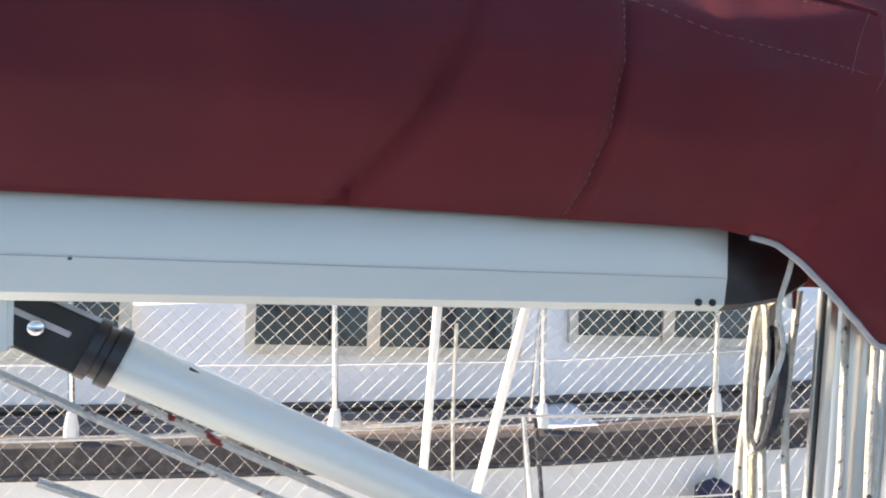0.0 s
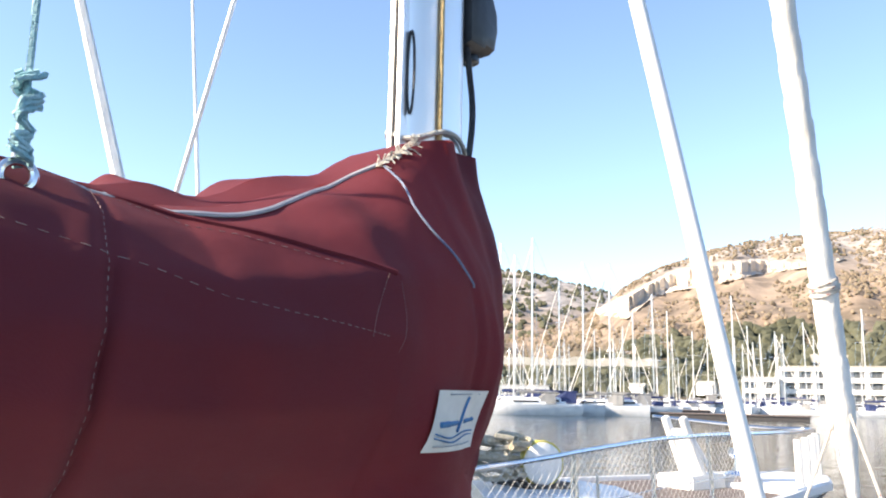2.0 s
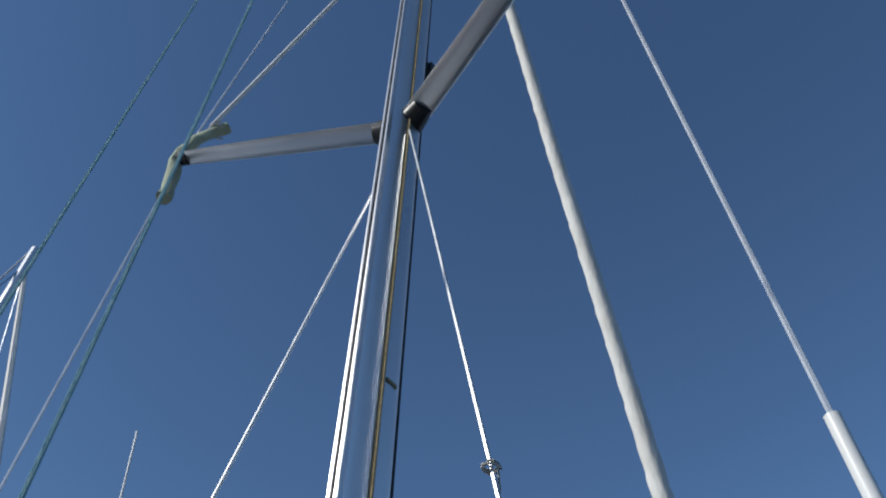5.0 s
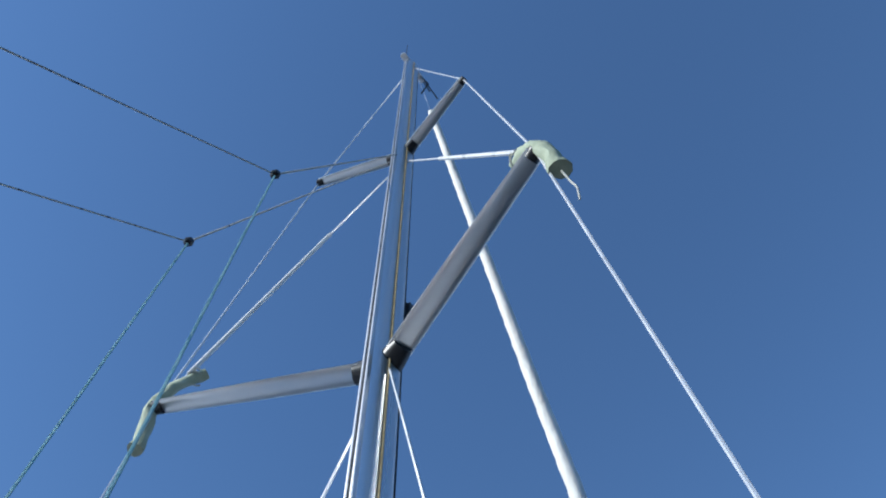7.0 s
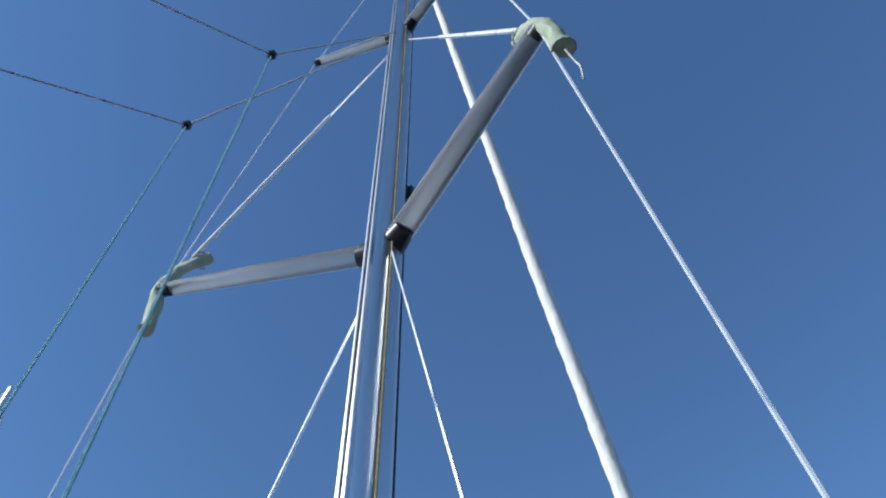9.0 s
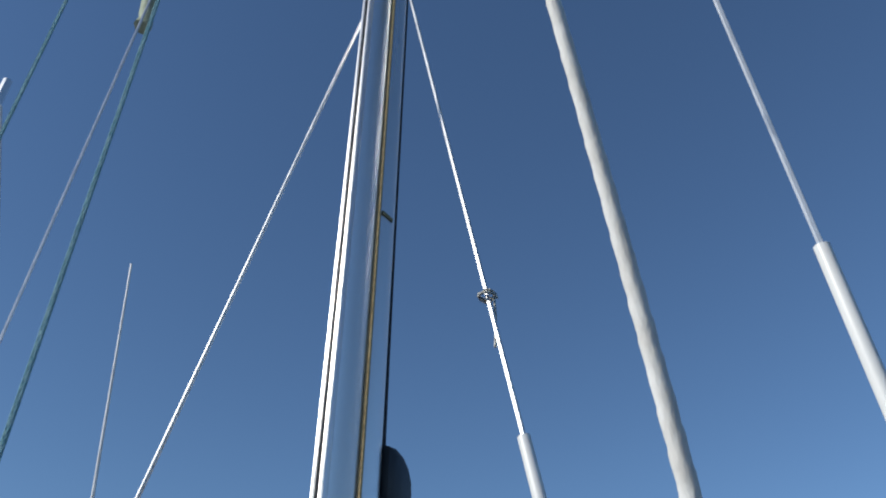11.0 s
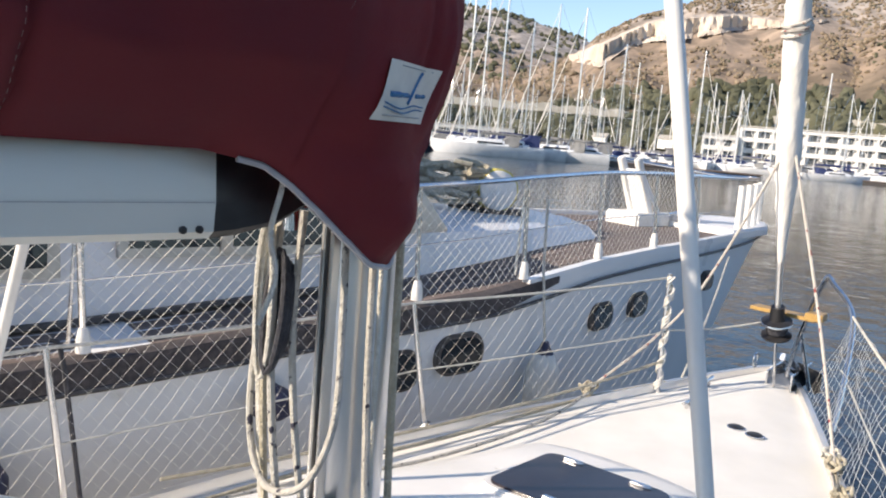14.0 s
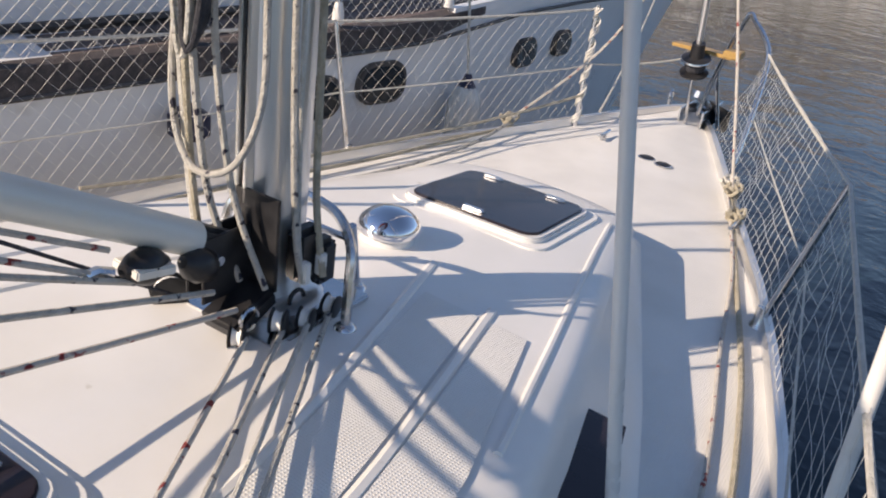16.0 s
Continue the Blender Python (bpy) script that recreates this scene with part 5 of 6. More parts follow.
end = part("end_fitting", loft([[(x, -0.028 + (y + 0.0) * k, 2.63 + (z - 2.63) * k2) for y, z in [(p[0] + 0.028, p[1]) for p in prof]] for x, k, k2 in ((-0.40, 1.0, 1.0), (-0.36, 0.97, 0.97), (-0.27, 0.8, 0.82), (-0.19, 0.4, 0.5))], closed=True), BLACK, boom, "black cast gooseneck end fitting")
part("gooseneck_pin", tube([(-0.2, -0.028, 2.54), (-0.2, -0.028, 2.72)], 0.014, 10), STEEL, end)
part("toggle", box(-0.2, -MA, -0.055, 0.0, 2.58, 2.66, 0.008), STEEL, end)
part("slot", box(-0.345, -0.25, -0.1005, -0.085, 2.655, 2.668), STEEL, end)
for x in (-0.425, -0.452):
    part("rivet", lathe([(0.006, 0), (0.006, 0.004), (0.003, 0.006)], 10, (x, -0.1005, 2.556), axis=(0, -1, 0)), BLACK, boom)
part("boom_fleck", box(-1.365, -1.36, -0.1025, -0.1005, 2.592, 2.597), BLACK, boom)

vang = thing("rigid_vang", (-0.2, 0, 1.93), "grey tubular boom vang with black ends and a worn sticker", "vang", m=BM)
VA, VB = Vector((-1.315, -0.02, 2.455)), Vector((-0.22, -0.02, 1.91))
vd = (VB - VA).normalized()
part("tube", tube([VA, VB], 0.035, 20), BOOM_PAINT, vang)
part("neck_ring", lathe([(0.042, 0), (0.042, 0.014), (0.036, 0.016), (0.036, 0.026), (0.042, 0.028), (0.042, 0.044)], 22, VA - vd * 0.035, axis=vd), BLACK, vang, "ribbed black neck")
jaw = [(-0.215 - 0.021 * math.cos(a), 0.021 * math.sin(a)) for a in np.linspace(-1.35, 1.35, 9)] + [(-0.13, 0.036), (-0.02, 0.037), (-0.02, -0.037), (-0.14, -0.034)]
bm = loft([[(u, y, w) for u, w in jaw] for y in (-0.022, 0.022)], closed=True)
bmesh.ops.bevel(bm, geom=bm.edges[:], offset=0.003, segments=1, affect="EDGES")
vh = part("top_fitting", turned(bm, Matrix.Translation(VA) @ Matrix.Rotation(math.atan2(-vd.z, vd.x), 4, "Y")), BLACK, vang, "black tapered jaw fitting with bolts")
part("jaw_slot", turned(box(-0.15, -0.06, -0.0235, -0.02, 0.004, 0.012, 0.001), Matrix.Translation(VA) @ Matrix.Rotation(math.atan2(-vd.z, vd.x), 4, "Y")), PIPING, vh)
for k in (-0.215, -0.10):
    o = VA + vd * k
    part("bolt", lathe([(0.010, 0), (0.010, 0.006), (0.006, 0.009)], 12, (o.x, o.y - 0.022, o.z), axis=(0, -1, 0)), STEEL, vh)
part("boom_bracket", box(-1.6, -1.43, -0.05, -0.006, 2.47, 2.545, 0.006), ALU, vang)
part("lower_jaw", turned(box(-0.06, 0.14, -0.024, 0.024, -0.032, 0.032, 0.01), Matrix.Translation(VB + vd * 0.02) @ Matrix.Rotation(math.atan2(-vd.z, vd.x), 4, "Y")), BLACK, vang, "black lower jaw")
stick = bmesh.new()
o = VA.lerp(VB, 0.60)
box(-0.075, 0.075, -0.0365, -0.033, -0.010, 0.016, 0, stick)
part("sticker", turned(stick, Matrix.Translation(o) @ Matrix.Rotation(math.atan2(-vd.z, vd.x), 4, "Y")), BROWN_LABEL, vang, "worn yellow-brown sticker")


# blocks at the mast foot
def pulley(o, ax, r, label, cheek=BLACK):
    t = thing("pulley_block", o, label, "pulley block", "blocks at the mast foot")
    o, ax = Vector(o), Vector(ax).normalized()
    for d in (-0.017, 0.011):
        part("cheek", lathe([(r * 0.75, 0), (r, 0.002), (r, 0.004), (r * 0.7, 0.006)], 16, o + ax * d, axis=ax), cheek, t)
    part("sheave", lathe([(r * 0.8, 0), (r * 0.66, 0.009), (r * 0.8, 0.018)], 16, o - ax * 0.009, axis=ax), PVC, t, "pale sheave")
    part("becket", tube([o + Vector((0, 0, -r)), o + Vector((0, 0, -r * 1.7))], 0.006, 6), STEEL, t)


RZ = roof_z(0)
pulley((-0.19, -0.10, RZ + 0.05), (0.6, -1, 0), 0.030, "black turning block with a pale sheave at the mast foot")
pulley((-0.11, -0.13, RZ + 0.06), (0.5, -1, 0), 0.028, "black turning block with a pale sheave at the mast foot")
pulley((-0.05, -0.15, RZ + 0.05), (0.4, -1, 0), 0.025, "black turning block at the mast foot")
pulley((0.03, -0.15, RZ + 0.05), (0.2, -1, 0), 0.025, "black turning block at the mast foot")
pulley((-0.17, 0.12, RZ + 0.05), (0.6, 1, 0), 0.040, "black turning block at the mast foot")
org = thing("mast_foot_bracket", (-0.16, -0.02, RZ), "black metal bracket bolted to the mast foot", "bracket")
part("plate", turned(box(-0.004, 0.004, -0.06, 0.06, -0.10, 0.10, 0.002), Matrix.Translation((-MA - 0.012, -0.045, RZ + 0.21)) @ Matrix.Rotation(radians(0), 4, "Y")), BLACK, org)
part("cheek_plate", box(-0.22, -0.08, -0.035, -0.028, RZ + 0.10, RZ + 0.24, 0.002), BLACK, org)
part("cheek_plate", box(-0.22, -0.08, 0.008, 0.015, RZ + 0.10, RZ + 0.24, 0.002), BLACK, org)
part("cam_base", turned(box(-0.06, 0.06, -0.05, 0.05, -0.02, 0.02, 0.008), Matrix.Translation((-0.15, -0.06, RZ + 0.08)) @ Matrix.Rotation(radians(-25), 4, "Y")), BLACK, org)
part("pin", tube([(-0.2, -0.06, RZ + 0.2), (-0.2, 0.04, RZ + 0.2)], 0.010, 8), STEEL, org)
part("clutch", box(-0.03, 0.045, -0.105, -0.06, RZ + 0.10, RZ + 0.22, 0.012), BLACK, org, "black rope clutch")
part("jammer", box(0.05, 0.11, -0.10, -0.05, RZ + 0.06, RZ + 0.17, 0.014), BLACK, org)
part("white_tag", box(-0.035, -0.015, -0.128, -0.108, RZ + 0.11, RZ + 0.16, 0.003), PVC, org)
part("white_tag", box(0.015, 0.035, -0.128, -0.108, RZ + 0.115, RZ + 0.165, 0.003), PVC, org)
for i in range(7):
    rr = random.Random(30 + i)
    o = Vector((rr.uniform(-0.18, 0.14), rr.uniform(-0.14, 0.02), RZ + rr.uniform(0.05, 0.14)))
    part("shackle", tube([o + Vector((0.022 * math.cos(a), 0.008, 0.022 * math.sin(a))) for a in np.linspace(0, 5.4, 14)], 0.005, 6), STEEL if i % 2 else BLACK, org)

tackle = thing("vang_tackle", (-0.33, -0.03, 1.9), "black and cream tackle block with red-flecked lines", "tackle", m=BM)
TK = Vector((-0.345, -0.05, 1.905))
part("shell", lathe([(0.012, -0.048), (0.028, -0.026), (0.036, 0.0), (0.028, 0.026), (0.012, 0.048)], 14, TK, axis=(1, 0.1, -0.15)), BLACK, tackle)
part("cream_strap", turned(box(-0.040, 0.040, -0.0365, 0.0365, -0.009, 0.009, 0.003), Matrix.Translation(TK) @ Matrix.Rotation(radians(8), 4, "Y")), LABEL_WHITE, tackle, "cream strap across the block")
part("shackle", tube([TK + Vector((-0.06, 0, 0.005)), TK + Vector((-0.085, 0.01, 0.012)), TK + Vector((-0.115, 0, 0.016))], 0.011, 8), STEEL, tackle)
part("second_shell", lathe([(0.012, -0.045), (0.032, -0.02), (0.036, 0.0), (0.032, 0.022), (0.012, 0.045)], 14, TK + Vector((0.115, 0.0, -0.035)), axis=(1, 0.1, -0.5)), BLACK, tackle)
for (a, b), mat in ((((-0.45, -0.05, 1.925), (-1.45, -0.03, 2.44)), ROPE_RED), (((-0.37, -0.06, 1.885), (-1.40, -0.04, 2.30)), ROPE_FLECK), (((-0.22, -0.08, 1.82), (-1.5, -0.09, 2.16)), ROPE_FLECK), (((-0.18, -0.10, 1.775), (-1.6, -0.14, 2.02)), ROPE_RED), (((-0.4, -0.03, 1.945), (-1.3, -0.02, 2.40)), ROPE_RED)):
    part("line", tube(sag(a, b, 0.006), 0.0065, 6), mat, tackle, "red and black flecked control line")
solo("thin_vang_line", tube([(-1.22, -0.035, 2.44), (-0.25, -0.04, 1.80)], 0.004, 6), ROPE_DARK, "thin dark line under the vang", "line", m=BM)

# halyards led aft over the coachroof
for i, ((x0, y0), (x1, y1), mat, lab) in enumerate((((-0.19, -0.12), (-1.0, -0.60), ROPE_RED, "red-flecked line led aft over the coachroof"), ((-0.12, -0.15), (-1.0, -0.67), ROPE_FLECK, "black-flecked line led aft over the coachroof"), ((-0.06, -0.165), (-1.0, -0.715), ROPE, "white line led aft over the coachroof"), ((0.0, -0.17), (-1.0, -0.76), ROPE_FLECK, "grey line led aft over the coachroof"))):
    a, b = Vector((x0, y0, RZ + 0.05)), roof_point(x1, y1) + Vector((0, 0, 0.07))
    solo("led_aft_line", tube(sag(a, b, 0.004), 0.0062, 7), mat, lab, "line", "lines led aft")

# halyards and coils hanging on the mast
def hang(points, r, mat, label, steps=7):
    solo("halyard", tube(smooth_path(points, steps), r, 8), mat, label, "halyard", "ropes on the mast")


hang([(-0.14, 0.10, 2.56), (-0.155, 0.105, 2.3), (-0.15, 0.085, 2.0), (-0.13, 0.07, 1.80)], 0.0075, ROPE, "white halyard hanging beside the mast")
hang([(-0.15, 0.075, 2.56), (-0.165, 0.08, 2.3), (-0.155, 0.07, 2.0), (-0.13, 0.06, 1.80)], 0.007, ROPE_TAN, "cream halyard hanging beside the mast")
hang([(-0.155, 0.06, 2.54), (-0.175, 0.055, 2.35), (-0.165, 0.02, 2.0), (-0.13, -0.04, 1.80)], 0.0075, ROPE_FLECK, "flecked halyard hanging beside the mast")
hang([(-0.13, 0.10, 2.52), (-0.16, 0.115, 2.25), (-0.17, 0.10, 2.10), (-0.185, 0.03, 2.03), (-0.175, -0.06, 2.06), (-0.15, -0.10, 2.18), (-0.12, -0.075, 2.36), (-0.11, -0.06, 2.52)], 0.0068, ROPE_FLECK, "white rope hanging in a loop round the mast")
hang([(-0.14, 0.02, 2.55), (-0.15, 0.02, 2.3), (-0.14, -0.02, 2.0), (-0.12, -0.10, 1.80)], 0.007, ROPE_FLECK, "flecked halyard down the mast")
hang([(-0.05, -0.075, 2.5), (-0.045, -0.08, 2.2), (-0.04, -0.10, 1.9), (-0.03, -0.12, 1.79)], 0.0075, ROPE_FLECK, "flecked white halyard on the mast face")
hang([(0.035, -0.066, 2.5), (0.04, -0.07, 2.2), (0.03, -0.09, 1.95), (0.02, -0.13, 1.79)], 0.008, ROPE_TAN, "tan halyard on the mast face")
hang([(-0.02, -0.07, 2.5), (-0.018, -0.074, 2.2), (-0.02, -0.09, 1.9), (-0.03, -0.12, 1.79)], 0.005, ROPE, "thin white halyard on the mast face")
coil = bmesh.new()
rc = random.Random(4)
for i in range(4):
    w = 0.018 + rc.uniform(0, 0.01)
    tube([(-0.155 - 0.008 * i + 0.01 * math.sin(a), 0.045 + w * math.cos(a), 2.36 + rc.uniform(-0.004, 0.004) + (0.085 + 0.01 * i) * math.sin(a)) for a in np.linspace(0, 6.28, 22)], 0.006, 6, coil)
solo("coiled_rope", coil, ROPE_DARK, "dark coiled rope hung on the mast", "rope")
coil = bmesh.new()
for i in range(3):
    w = 0.012 + 0.005 * i
    tube([(-0.17 - 0.008 * i, 0.065 + w * math.cos(a), 2.38 + (0.12 + 0.015 * i) * math.sin(a)) for a in np.linspace(0, 6.28, 22)], 0.005, 6, coil)
solo("coiled_rope", coil, ROPE, "white coiled rope hung on the mast", "rope")
hang([(-0.33, -0.125, 2.69), (-0.325, -0.13, 2.62), (-0.34, -0.125, 2.54), (-0.33, -0.13, 2.47), (-0.36, -0.13, 2.40)], 0.0045, ROPE, "short grey cord end hanging from the cover")

rail = thing("mast_guard_rail", (0.05, -0.15, RZ), "bent stainless guard rail standing in front of the mast", "guard rail")
for side in (-1, 1):
    part("leg", tube(smooth_path([(0.02, side * 0.20, RZ + 0.02), (0.04, side * 0.185, RZ + 0.12), (0.06, side * 0.165, RZ + 0.19), (0.10, side * 0.09, RZ + 0.225), (0.12, 0.0, RZ + 0.23)]), 0.0115, 8), STEEL, rail)
    part("brace", tube([(0.185, side * 0.10, RZ + 0.01), (0.12, side * 0.12, RZ + 0.20)], 0.0105, 8), STEEL, rail)
    for x, y in ((0.02, 0.20), (0.185, 0.10)):
        part("foot", lathe([(0.026, 0), (0.024, 0.006), (0.014, 0.014)], 14, (x, side * y, roof_point(x, side * y).z - 0.002)), STEEL, rail)
part("cross_bar", tube([(0.13, -0.11, RZ + 0.16), (0.13, 0.11, RZ + 0.16)], 0.008, 8), STEEL, rail)

# ---- sail cover ----
BW = [(-3.4, 0.15), (-2.0, 0.20), (-1.2, 0.235), (-0.7, 0.265), (-0.4, 0.285), (-0.25, 0.275), (-0.12, 0.25), (-0.02, 0.215), (0.06, 0.17), (0.12, 0.115), (0.155, 0.05), (0.165, 0.005)]
ZT = [(-3.4, 2.95), (-2.0, 3.045), (-0.9, 3.080), (-0.75, 3.066), (-0.6, 3.052), (-0.45, 3.085), (-0.3, 3.14), (-0.2, 3.195), (-0.12, 3.25), (0.165, 3.285)]
ZB = [(-3.4, 2.665), (-1.0, 2.670), (-0.45, 2.661), (-0.36, 2.643), (-0.28, 2.59), (-0.18, 2.53), (-0.06, 2.475), (0.05, 2.46), (0.12, 2.49), (0.165, 2.58)]


def cover_point(x, v, side, off=0.0):
    """A point of the cover: x along the boom, v from its foot (0) to its ridge (1)."""
    b, z0, z1 = curve_at(x, BW), curve_at(x, ZB), curve_at(x, ZT)
    front = min(1, max(0, (x + 0.45) / 0.35))
    f0 = 0.36 + 0.22 * front
    f1 = 0.10 + 0.42 * max(0, min(1, (x + 0.25) / 0.2))
    prof = ((0, f0), (0.12, 0.62 + 0.14 * front), (0.3, 0.90), (0.5, 1.0), (0.68, 0.93), (0.84, 0.68), (0.95, 0.36 + f1 * 0.35), (1.0, f1))
    w = b * curve_at(v, prof)
    z = z0 + (z1 - z0) * v
    fold = 0.014 * noise.fractal((x * 4.0 + v * 0.7, v * 1.2, 3 + side), 1.0, 2.0, 3) + 0.007 * noise.noise((x * 13, v * 2.5, 8)) * (0.4 + front)
    seam = curve_at(v, ((0, -0.715), (0.4, -0.733), (0.7, -0.725), (1, -0.695)))
    crease = -0.016 * math.exp(-((x - seam) / 0.009) ** 2) * (1.2 - v) + 0.009 * math.exp(-((x - seam + 0.03) / 0.020) ** 2) * (1.1 - v) - 0.040 * math.exp(-((x + 0.92 + 0.25 * max(0, 0.6 - v) ** 1.3) / 0.018) ** 2) * max(0, 1 - v * 1.3)
    ridge = 0.014 * math.sin(13 * (x + 1.2 * v)) * front * (1 - v) + (0.012 * math.sin(34 * x + 3 * v) * front * max(0, v - 0.75) * 4)
    skirt = 0.026 * math.exp(-((v - 0.10 - 0.06 * math.sin(x * 5)) / 0.06) ** 2) * front
    near_nose = max(0, min(1, (x + 0.34) / 0.12))
    wrinkle = 0.011 * math.exp(-((v - 0.13 - 0.45 * (x + 0.2)) / 0.022) ** 2) - 0.009 * math.exp(-((v - 0.20 - 0.30 * (x + 0.2)) / 0.02) ** 2)
    if 0.3 < v < 0.8:
        wrinkle -= 0.010 * math.exp(-((x + 0.13 - 0.16 * (0.7 - v)) / 0.013) ** 2) * math.sin(math.pi * (v - 0.3) / 0.5) - 0.008 * math.exp(-((x + 0.06 - 0.22 * (0.65 - v)) / 0.016) ** 2) * math.sin(math.pi * (v - 0.3) / 0.5)
    w += fold + crease + ridge + skirt + off + wrinkle * near_nose
    w = max(w, 0.004)
    if side > 0 and -0.85 < x < -0.1:
        k = math.sin(math.pi * (x + 0.85) / 0.75) ** 0.7
        z += k * (0.085 + 0.045 * noise.noise((x * 11, 4, 1)) + 0.02 * math.sin(x * 31)) * math.exp(-((v - 0.88) / 0.12) ** 2)
    if x < -0.36:
        w = max(w, 0.083 + off) if v < 0.1 else w
    lean = curve_at(v, ((0, 0.11), (0.2, 0.075), (0.4, 0.038), (0.55, 0.012), (0.8, 0.014), (1, 0.045)))
    x -= lean * max(0, min(1, (x + 0.32) / 0.42)) ** 1.4
    return Vector((x, -0.028 * min(1, max(0, -x * 3)) + side * w, z + (0.012 * noise.noise((x * 7, side, 2)) if v > 0.9 else 0)))


cover = thing("sail_cover", (-1.0, -0.03, 2.7), "faded burgundy canvas sail cover laced over boom and mast", "sail cover", m=BM)
XS = list(np.linspace(-3.4, -1.3, 46)) + list(np.linspace(-1.285, -0.5, 130)) + list(np.linspace(-0.48, 0.165, 64))
VS = np.linspace(0, 1, 36)
for side, nm in ((-1, "near_panel"), (1, "far_panel")):
    bm = loft([[cover_point(x, v if side < 0 else v + (1 - v) * 0.3 * min(1, max(0, (x + 0.5) / 0.1)), side) for v in VS] for x in XS])
    part(nm, bm, CANVAS, cover, "burgundy canvas panel")
inner = bmesh.new()
IV = np.linspace(0.30, 0.93, 12)
loft([[cover_point(x, v, -1, -0.014) for v in IV] + [cover_point(x, v, 1, -0.014) - Vector((0, 0.035, 0.12 * max(0, v - 0.62))) for v in IV[::-1]] for x in np.linspace(-3.36, -0.28, 60)], inner, closed=True)
solo("furled_mainsail", inner, SAILCLOTH, "white mainsail bundled on the boom under its cover", "sail", m=BM)
EDGE = [(-3.4, 0.995), (-0.9, 0.995), (-0.74, 0.985), (-0.6, 0.92), (-0.5, 0.83), (-0.4, 0.735), (-0.34, 0.68)]
bm = loft([[cover_point(x, curve_at(x, EDGE) * k, -1, 0.009) for k in np.linspace(0.02, 1, 30)] for x in XS if x < -0.335])
part("overlap_flap", bm, CANVAS, cover, "overlapping burgundy canvas flap with a stitched edge")
part("flap_hem", tube([cover_point(x, curve_at(x, EDGE), -1, 0.010) for x in np.linspace(-3.3, -0.345, 70)], 0.0045, 6), CANVAS, cover)
part("skirt_piping", tube([cover_point(x, 0.0, -1, 0.003) for x in np.linspace(-0.40, 0.16, 40)], 0.0055, 6), PIPING, cover, "grey piping along the lower edge")
zipper = [cover_point(x, v, -1, 0.005) for x, v in zip(np.linspace(-0.72, -0.15, 30), 0.965 - 0.03 * np.sin(np.linspace(0, 5.5, 30)))]
part("zipper", tube(zipper, 0.004, 6), PIPING, cover, "grey zipper along the top")


def stitches(pts, off):
    bm = bmesh.new()
    path = smooth_path([(x, v, 0) for x, v in pts], 26)
    for a, b in zip(path[::2], path[1::2]):
        tube([cover_point(a.x, a.y, -1, off), cover_point(b.x, b.y, -1, off)], 0.0005, 4, bm, caps=False)
    return bm


for pts, off in ((((-1.4, 0.80), (-1.0, 0.79), (-0.72, 0.70), (-0.5, 0.575), (-0.37, 0.50)), 0.0105), (((-0.719, 0.02), (-0.737, 0.35), (-0.731, 0.7), (-0.705, 0.95)), 0.0115), (((-0.36, 0.68), (-0.385, 0.58), (-0.40, 0.5)), 0.0105), (((-0.34, 0.66), (-0.335, 0.55), (-0.35, 0.46)), 0.0105), (((-0.9, 0.96), (-0.72, 0.955), (-0.58, 0.87), (-0.42, 0.72)), 0.0105)):
    part("stitching", stitches(pts, off), THREAD, cover, "pale worn stitching", smooth=False)
hole = cover_point(-0.80, 0.90, -1, 0.020)
hn = Vector((-0.25, -1, 0.12)).normalized()
part("grommet", tube([hole + Matrix.Rotation(a, 3, hn) @ (hn.orthogonal().normalized() * 0.017) for a in np.linspace(0, 2 * math.pi, 24)], 0.005, 8), STEEL, cover, "steel grommet ring")
part("ridge_fold", loft([[cover_point(x, 1.0, -1).lerp(cover_point(x, 1.0, 1), k) for k in np.linspace(0, 1, 5)] for x in np.linspace(-3.35, 0.165, 110)]), CANVAS, cover, "burgundy canvas closing the ridge up to the mast")
part("nose_fold", loft([[cover_point(0.165, v, -1).lerp(cover_point(0.165, max(v, 0.3), 1), k) + Vector((0.012 * math.sin(math.pi * k), 0, 0)) for k in np.linspace(0, 1, 5)] for v in np.linspace(0, 1, 24)]), CANVAS, cover, "burgundy canvas fold closing the front")
part("collar_lashing", tube([(0.088 * math.cos(a) * 1.02, 0.064 * math.sin(a), 3.295 + 0.012 * math.sin(a * 3)) for a in np.linspace(0, 18.5, 70)], 0.005, 6), ROPE, cover, "cream lashing round the mast collar")

tuft = bmesh.new()
rt = random.Random(17)
for i in range(46):
    o = cover_point(-0.16 + rt.uniform(-0.05, 0.05), 0.99, -1, 0.006)
    d = Vector((rt.uniform(-0.4, 0.6), rt.uniform(-1, 0.1), rt.uniform(-0.2, 0.9))).normalized()
    tube([o, o + d * 0.014, o + d * 0.026 + Vector((0, 0, -0.008))], 0.0012, 4, tuft)
part("frayed_edge", tuft, ROPE, cover, "frayed cream edge of the collar at the mast")


def label_point(a, b, off):
    x = -0.246 + 0.194 * a + 0.016 * b
    z = 2.722 + 0.090 * b
    return cover_point(x, (z - curve_at(x, ZB)) / (curve_at(x, ZT) - curve_at(x, ZB)), -1, off)


lab = part("maker_label", loft([[label_point(a, b, 0.005) for b in np.linspace(0, 1, 6)] for a in np.linspace(0, 1, 8)]), LABEL_WHITE, cover, "white cloth maker's label with blue print")


def on_label(pts, r, mat):
    part("print", tube([label_point(a, b, 0.0062) for a, b in smooth_path([(a, b, 0) for a, b in pts], 5) and [(p.x, p.y) for p in smooth_path([(a, b, 0) for a, b in pts], 5)]], r, 4), mat, lab)


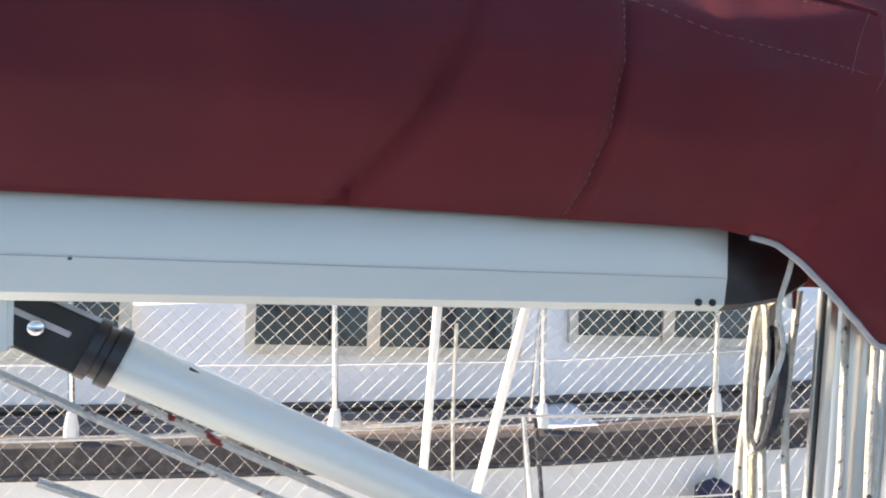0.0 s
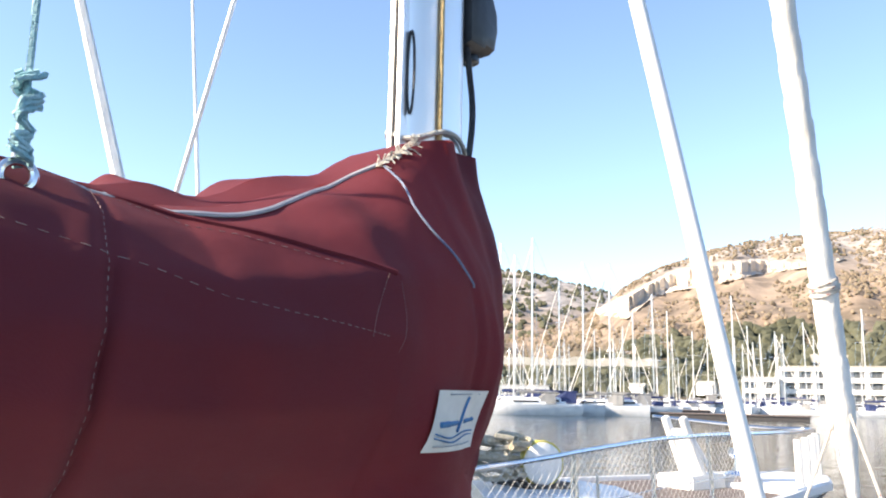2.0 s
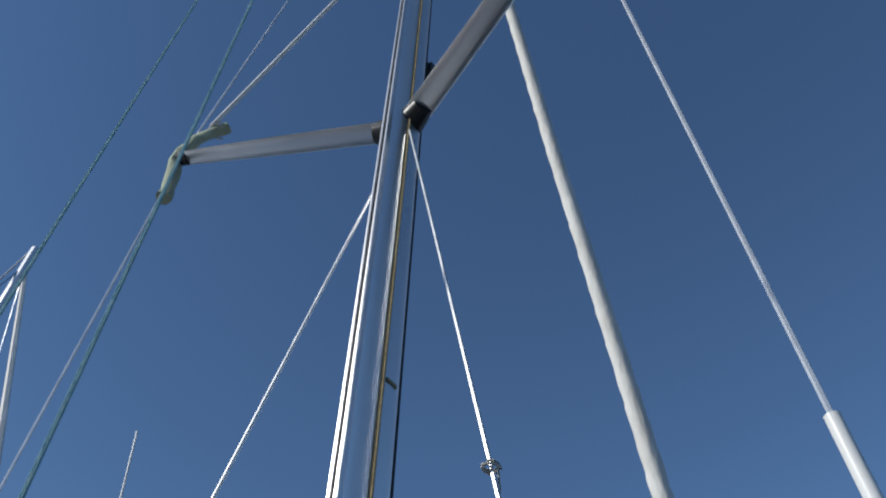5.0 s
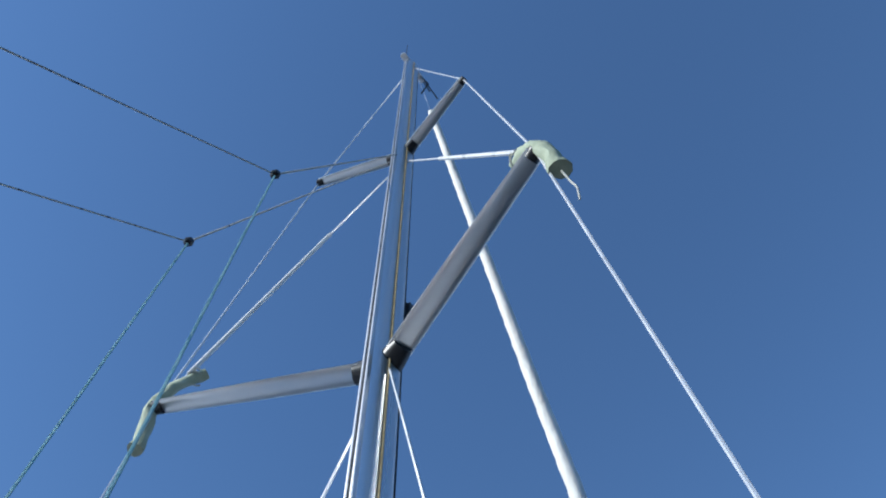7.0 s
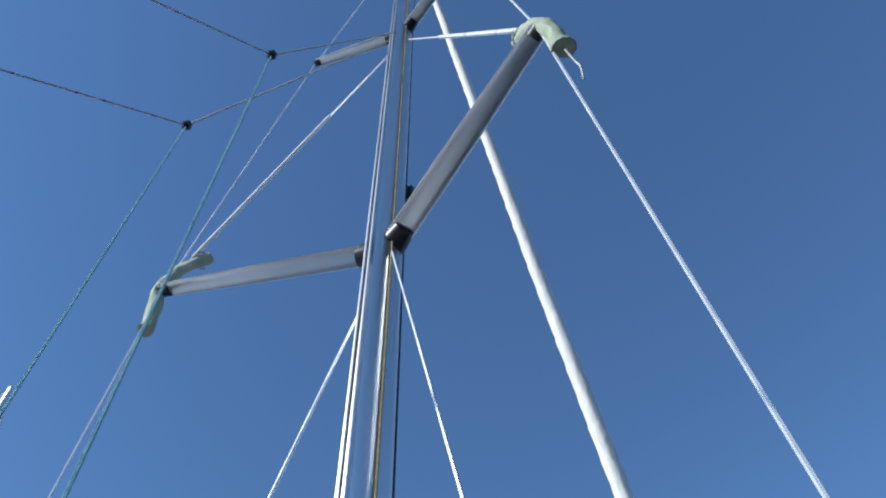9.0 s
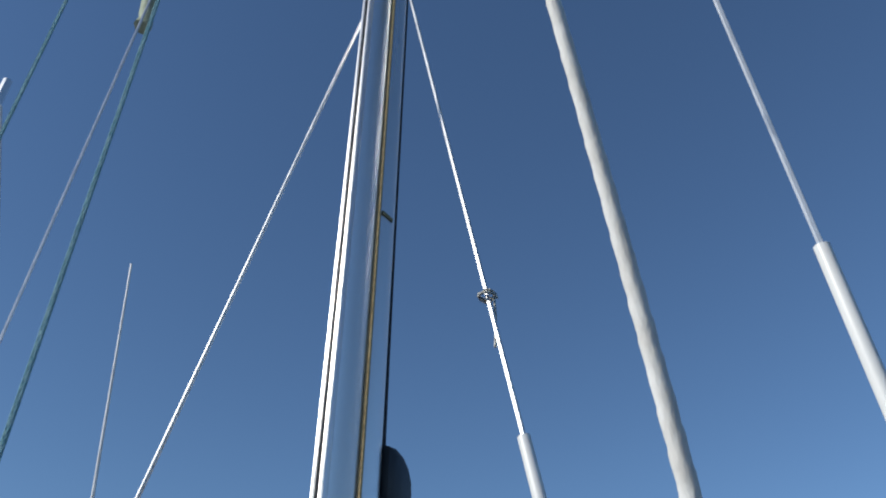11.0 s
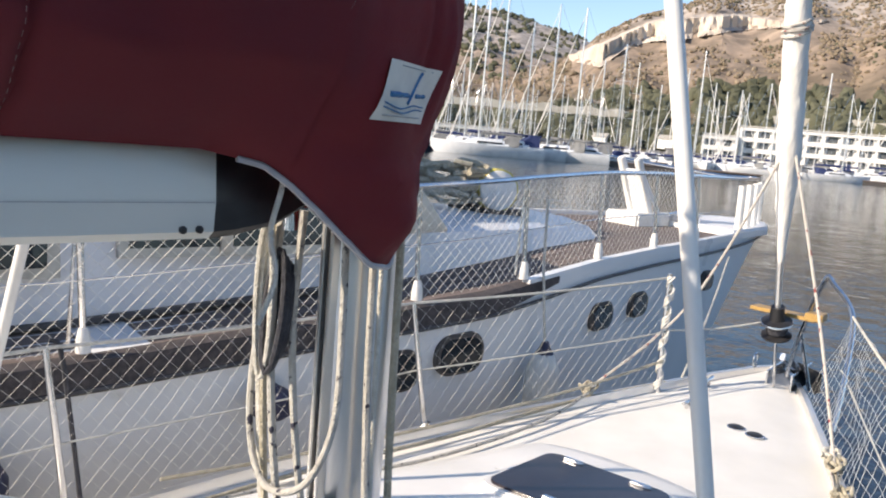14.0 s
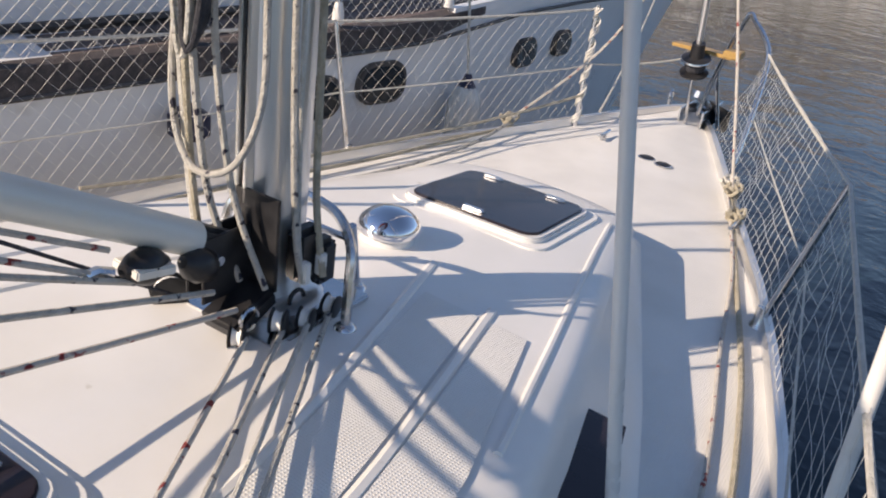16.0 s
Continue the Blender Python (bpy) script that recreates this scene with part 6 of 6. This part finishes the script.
on_label([(0.10, 0.44), (0.26, 0.45)], 0.0045, LABEL_BLUE)
on_label([(0.28, 0.45), (0.44, 0.46)], 0.0035, LABEL_BLUE)
on_label([(0.62, 0.47), (0.88, 0.50)], 0.0035, LABEL_BLUE)
on_label([(0.44, 0.32), (0.54, 0.55), (0.66, 0.88)], 0.0028, LABEL_BLUE)
on_label([(0.06, 0.30), (0.3, 0.22), (0.6, 0.30), (0.92, 0.30)], 0.0012, LABEL_BLUE)
on_label([(0.06, 0.23), (0.35, 0.15), (0.65, 0.23), (0.92, 0.24)], 0.0012, LABEL_BLUE)
on_label([(0.10, 0.09), (0.9, 0.10)], 0.0012, LABEL_GREY)
on_label([(0.2, 0.93), (0.85, 0.94)], 0.0010, LABEL_GREY)

cord = [cover_point(-0.20, 0.985, -1, 0.010), cover_point(-0.21, 0.93, -1, 0.012), cover_point(-0.215, 0.86, -1, 0.008), cover_point(-0.20, 0.79, -1, 0.008), cover_point(-0.17, 0.72, -1, 0.008), cover_point(-0.135, 0.65, -1, 0.008), cover_point(-0.125, 0.635, -1, 0.008)]
solo("tie_cord", tube(smooth_path(cord, 6), 0.0020, 6), CORD_BLUE, "thin blue-grey tie cord hanging down the sail cover", "cord", m=BM)

# lazy jacks
def lazy(side, ring, block, aft, top):
    t = thing("lazy_jack", ring, "thin teal and dark lazy-jack lines above the boom", "rigging line", "lazy jacks")
    part("teal_line", tube(sag(ring, block, 0.0), 0.0042, 5), TEAL, t, "teal lazy-jack line")
    part("mast_line", tube(sag(block, top, 0.0), 0.004, 5), ROPE_FLECK, t)
    part("aft_line", tube(sag(block, aft, 0.0), 0.003, 5), ROPE_FLECK, t)
    part("block", lathe([(0.012, -0.016), (0.02, 0), (0.012, 0.016)], 10, block, axis=(0, 1, 0)), BLACK, t)


lazy(-1, tuple(BOAT.inverted() @ BM @ (hole + Vector((0, 0, 0.02)))), (-0.814, -0.121, 5.739), (-3.25, -0.07, 3.06), (-0.09, -0.03, 8.0))
lazy(1, (-0.86, 0.22, 3.0), (-0.813, 0.28, 5.667), (-3.25, 0.3, 3.06), (-0.09, 0.03, 7.95))
tail = bmesh.new()
h2 = BOAT.inverted() @ BM @ hole
rk = random.Random(21)
for i in range(3):
    tube([h2 + Vector((0.012 * math.sin(a * 1.3 + i) + rk.uniform(-0.004, 0.004), -0.004 + 0.012 * math.cos(a + i), 0.012 + 0.0075 * a)) for a in np.linspace(0, 14, 34)], 0.0038, 5, tail)
solo("lazy_jack_tail", tail, TEAL, "teal cord knotted through the cover grommet", "cord")

# ---- running rigging forward ----
CLEW = STAY_B.lerp(STAY_A, 0.118) + Vector((0.0, -0.04, 0))
hang2 = [("starboard", [(CLEW.x, CLEW.y, CLEW.z), (2.75, -0.28, 2.0), (2.36, -0.50, 1.49)], ROPE_RED, "red-flecked headsail sheet led down to the toe rail"),
         ("port", [(CLEW.x, CLEW.y + 0.05, CLEW.z), (2.85, 0.36, 1.95), (2.42, 0.66, 1.50)], ROPE_RED, "flecked headsail sheet led to the port rail")]
for nm, pts, mat, lab in hang2:
    solo("headsail_sheet", tube(smooth_path(pts, 8), 0.007, 7), mat, lab, "sheet", "headsail sheets")
solo("deck_line", tube(smooth_path([(2.36, -0.50, 1.48), (1.6, -0.72, 1.44), (0.8, -0.93, 1.435), (0.0, -1.05, 1.43), (-1.5, -1.12, 1.43)], 8), 0.009, 7), ROPE_TAN, "tan line lying along the starboard side deck", "line", "deck lines")
solo("deck_line", tube(smooth_path([(2.36, -0.48, 1.49), (1.7, -0.68, 1.45), (1.1, -0.80, 1.437), (0.2, -0.97, 1.43), (-1.2, -1.07, 1.43)], 8), 0.007, 7), ROPE_RED, "red-flecked sheet lying along the side deck", "line", "deck lines")
solo("deck_line", tube(smooth_path([(2.95, 0.47, 1.48), (2.3, 0.66, 1.47), (1.5, 0.80, 1.455), (0.6, 0.98, 1.45), (-0.6, 1.08, 1.44), (-2.5, 1.12, 1.44)], 8), 0.009, 7), ROPE_TAN, "tan mooring line lying along the port deck", "line", "deck lines")
solo("deck_line", tube(smooth_path([(2.42, 0.64, 1.50), (1.9, 0.62, 1.47), (1.2, 0.72, 1.455), (0.4, 0.98, 1.45), (-1.0, 1.05, 1.44)], 8), 0.008, 7), ROPE_FLECK, "flecked headsail sheet lying along the port deck", "line", "deck lines")
for cx, cy, cz, sd, mat in ((2.42, 0.66, 1.50, 3, ROPE_TAN), (2.36, -0.50, 1.50, 4, ROPE_TAN), (2.45, -0.46, 1.50, 6, ROPE), (2.1, -0.58, 1.48, 9, ROPE_TAN)):
    rk = random.Random(sd)
    solo("rope_knot", tube([(cx + 0.05 * math.cos(a) + rk.uniform(-0.012, 0.012), cy + 0.028 * math.sin(a * 1.3), cz + 0.018 * math.sin(a * 2.1) + 0.01) for a in np.linspace(0, 16, 60)], 0.0085, 6), mat, "loose knotted bundle of mooring rope at the toe rail", "rope", "knots at the rail")
solo("mooring_line", tube(sag((3.0, 0.40, 1.52), (5.4, 1.0, 1.9), 0.06, 14), 0.008, 6), ROPE, "white line running from the bow to the next yacht", "line", "bow lines")
solo("mooring_line", tube(sag((2.87, 0.48, 1.78), (3.4, 0.06, 1.86), 0.02, 10), 0.006, 6), ROPE, "white line led to the furling drum", "line", "bow lines")
solo("mooring_line", tube(sag((2.85, 0.46, 1.62), (0.3, 1.10, 1.52), 0.05, 14), 0.007, 6), ROPE_TAN, "tan line hung below the port lifeline", "line", "bow lines")
solo("tied_cord", tube(smooth_path([(0.0, 1.24, 2.0), (0.03, 1.23, 1.97), (0.06, 1.22, 1.75), (0.08, 1.18, 1.45)], 6), 0.008, 6), ROPE_DARK, "dark cord tied to the stanchion", "cord")
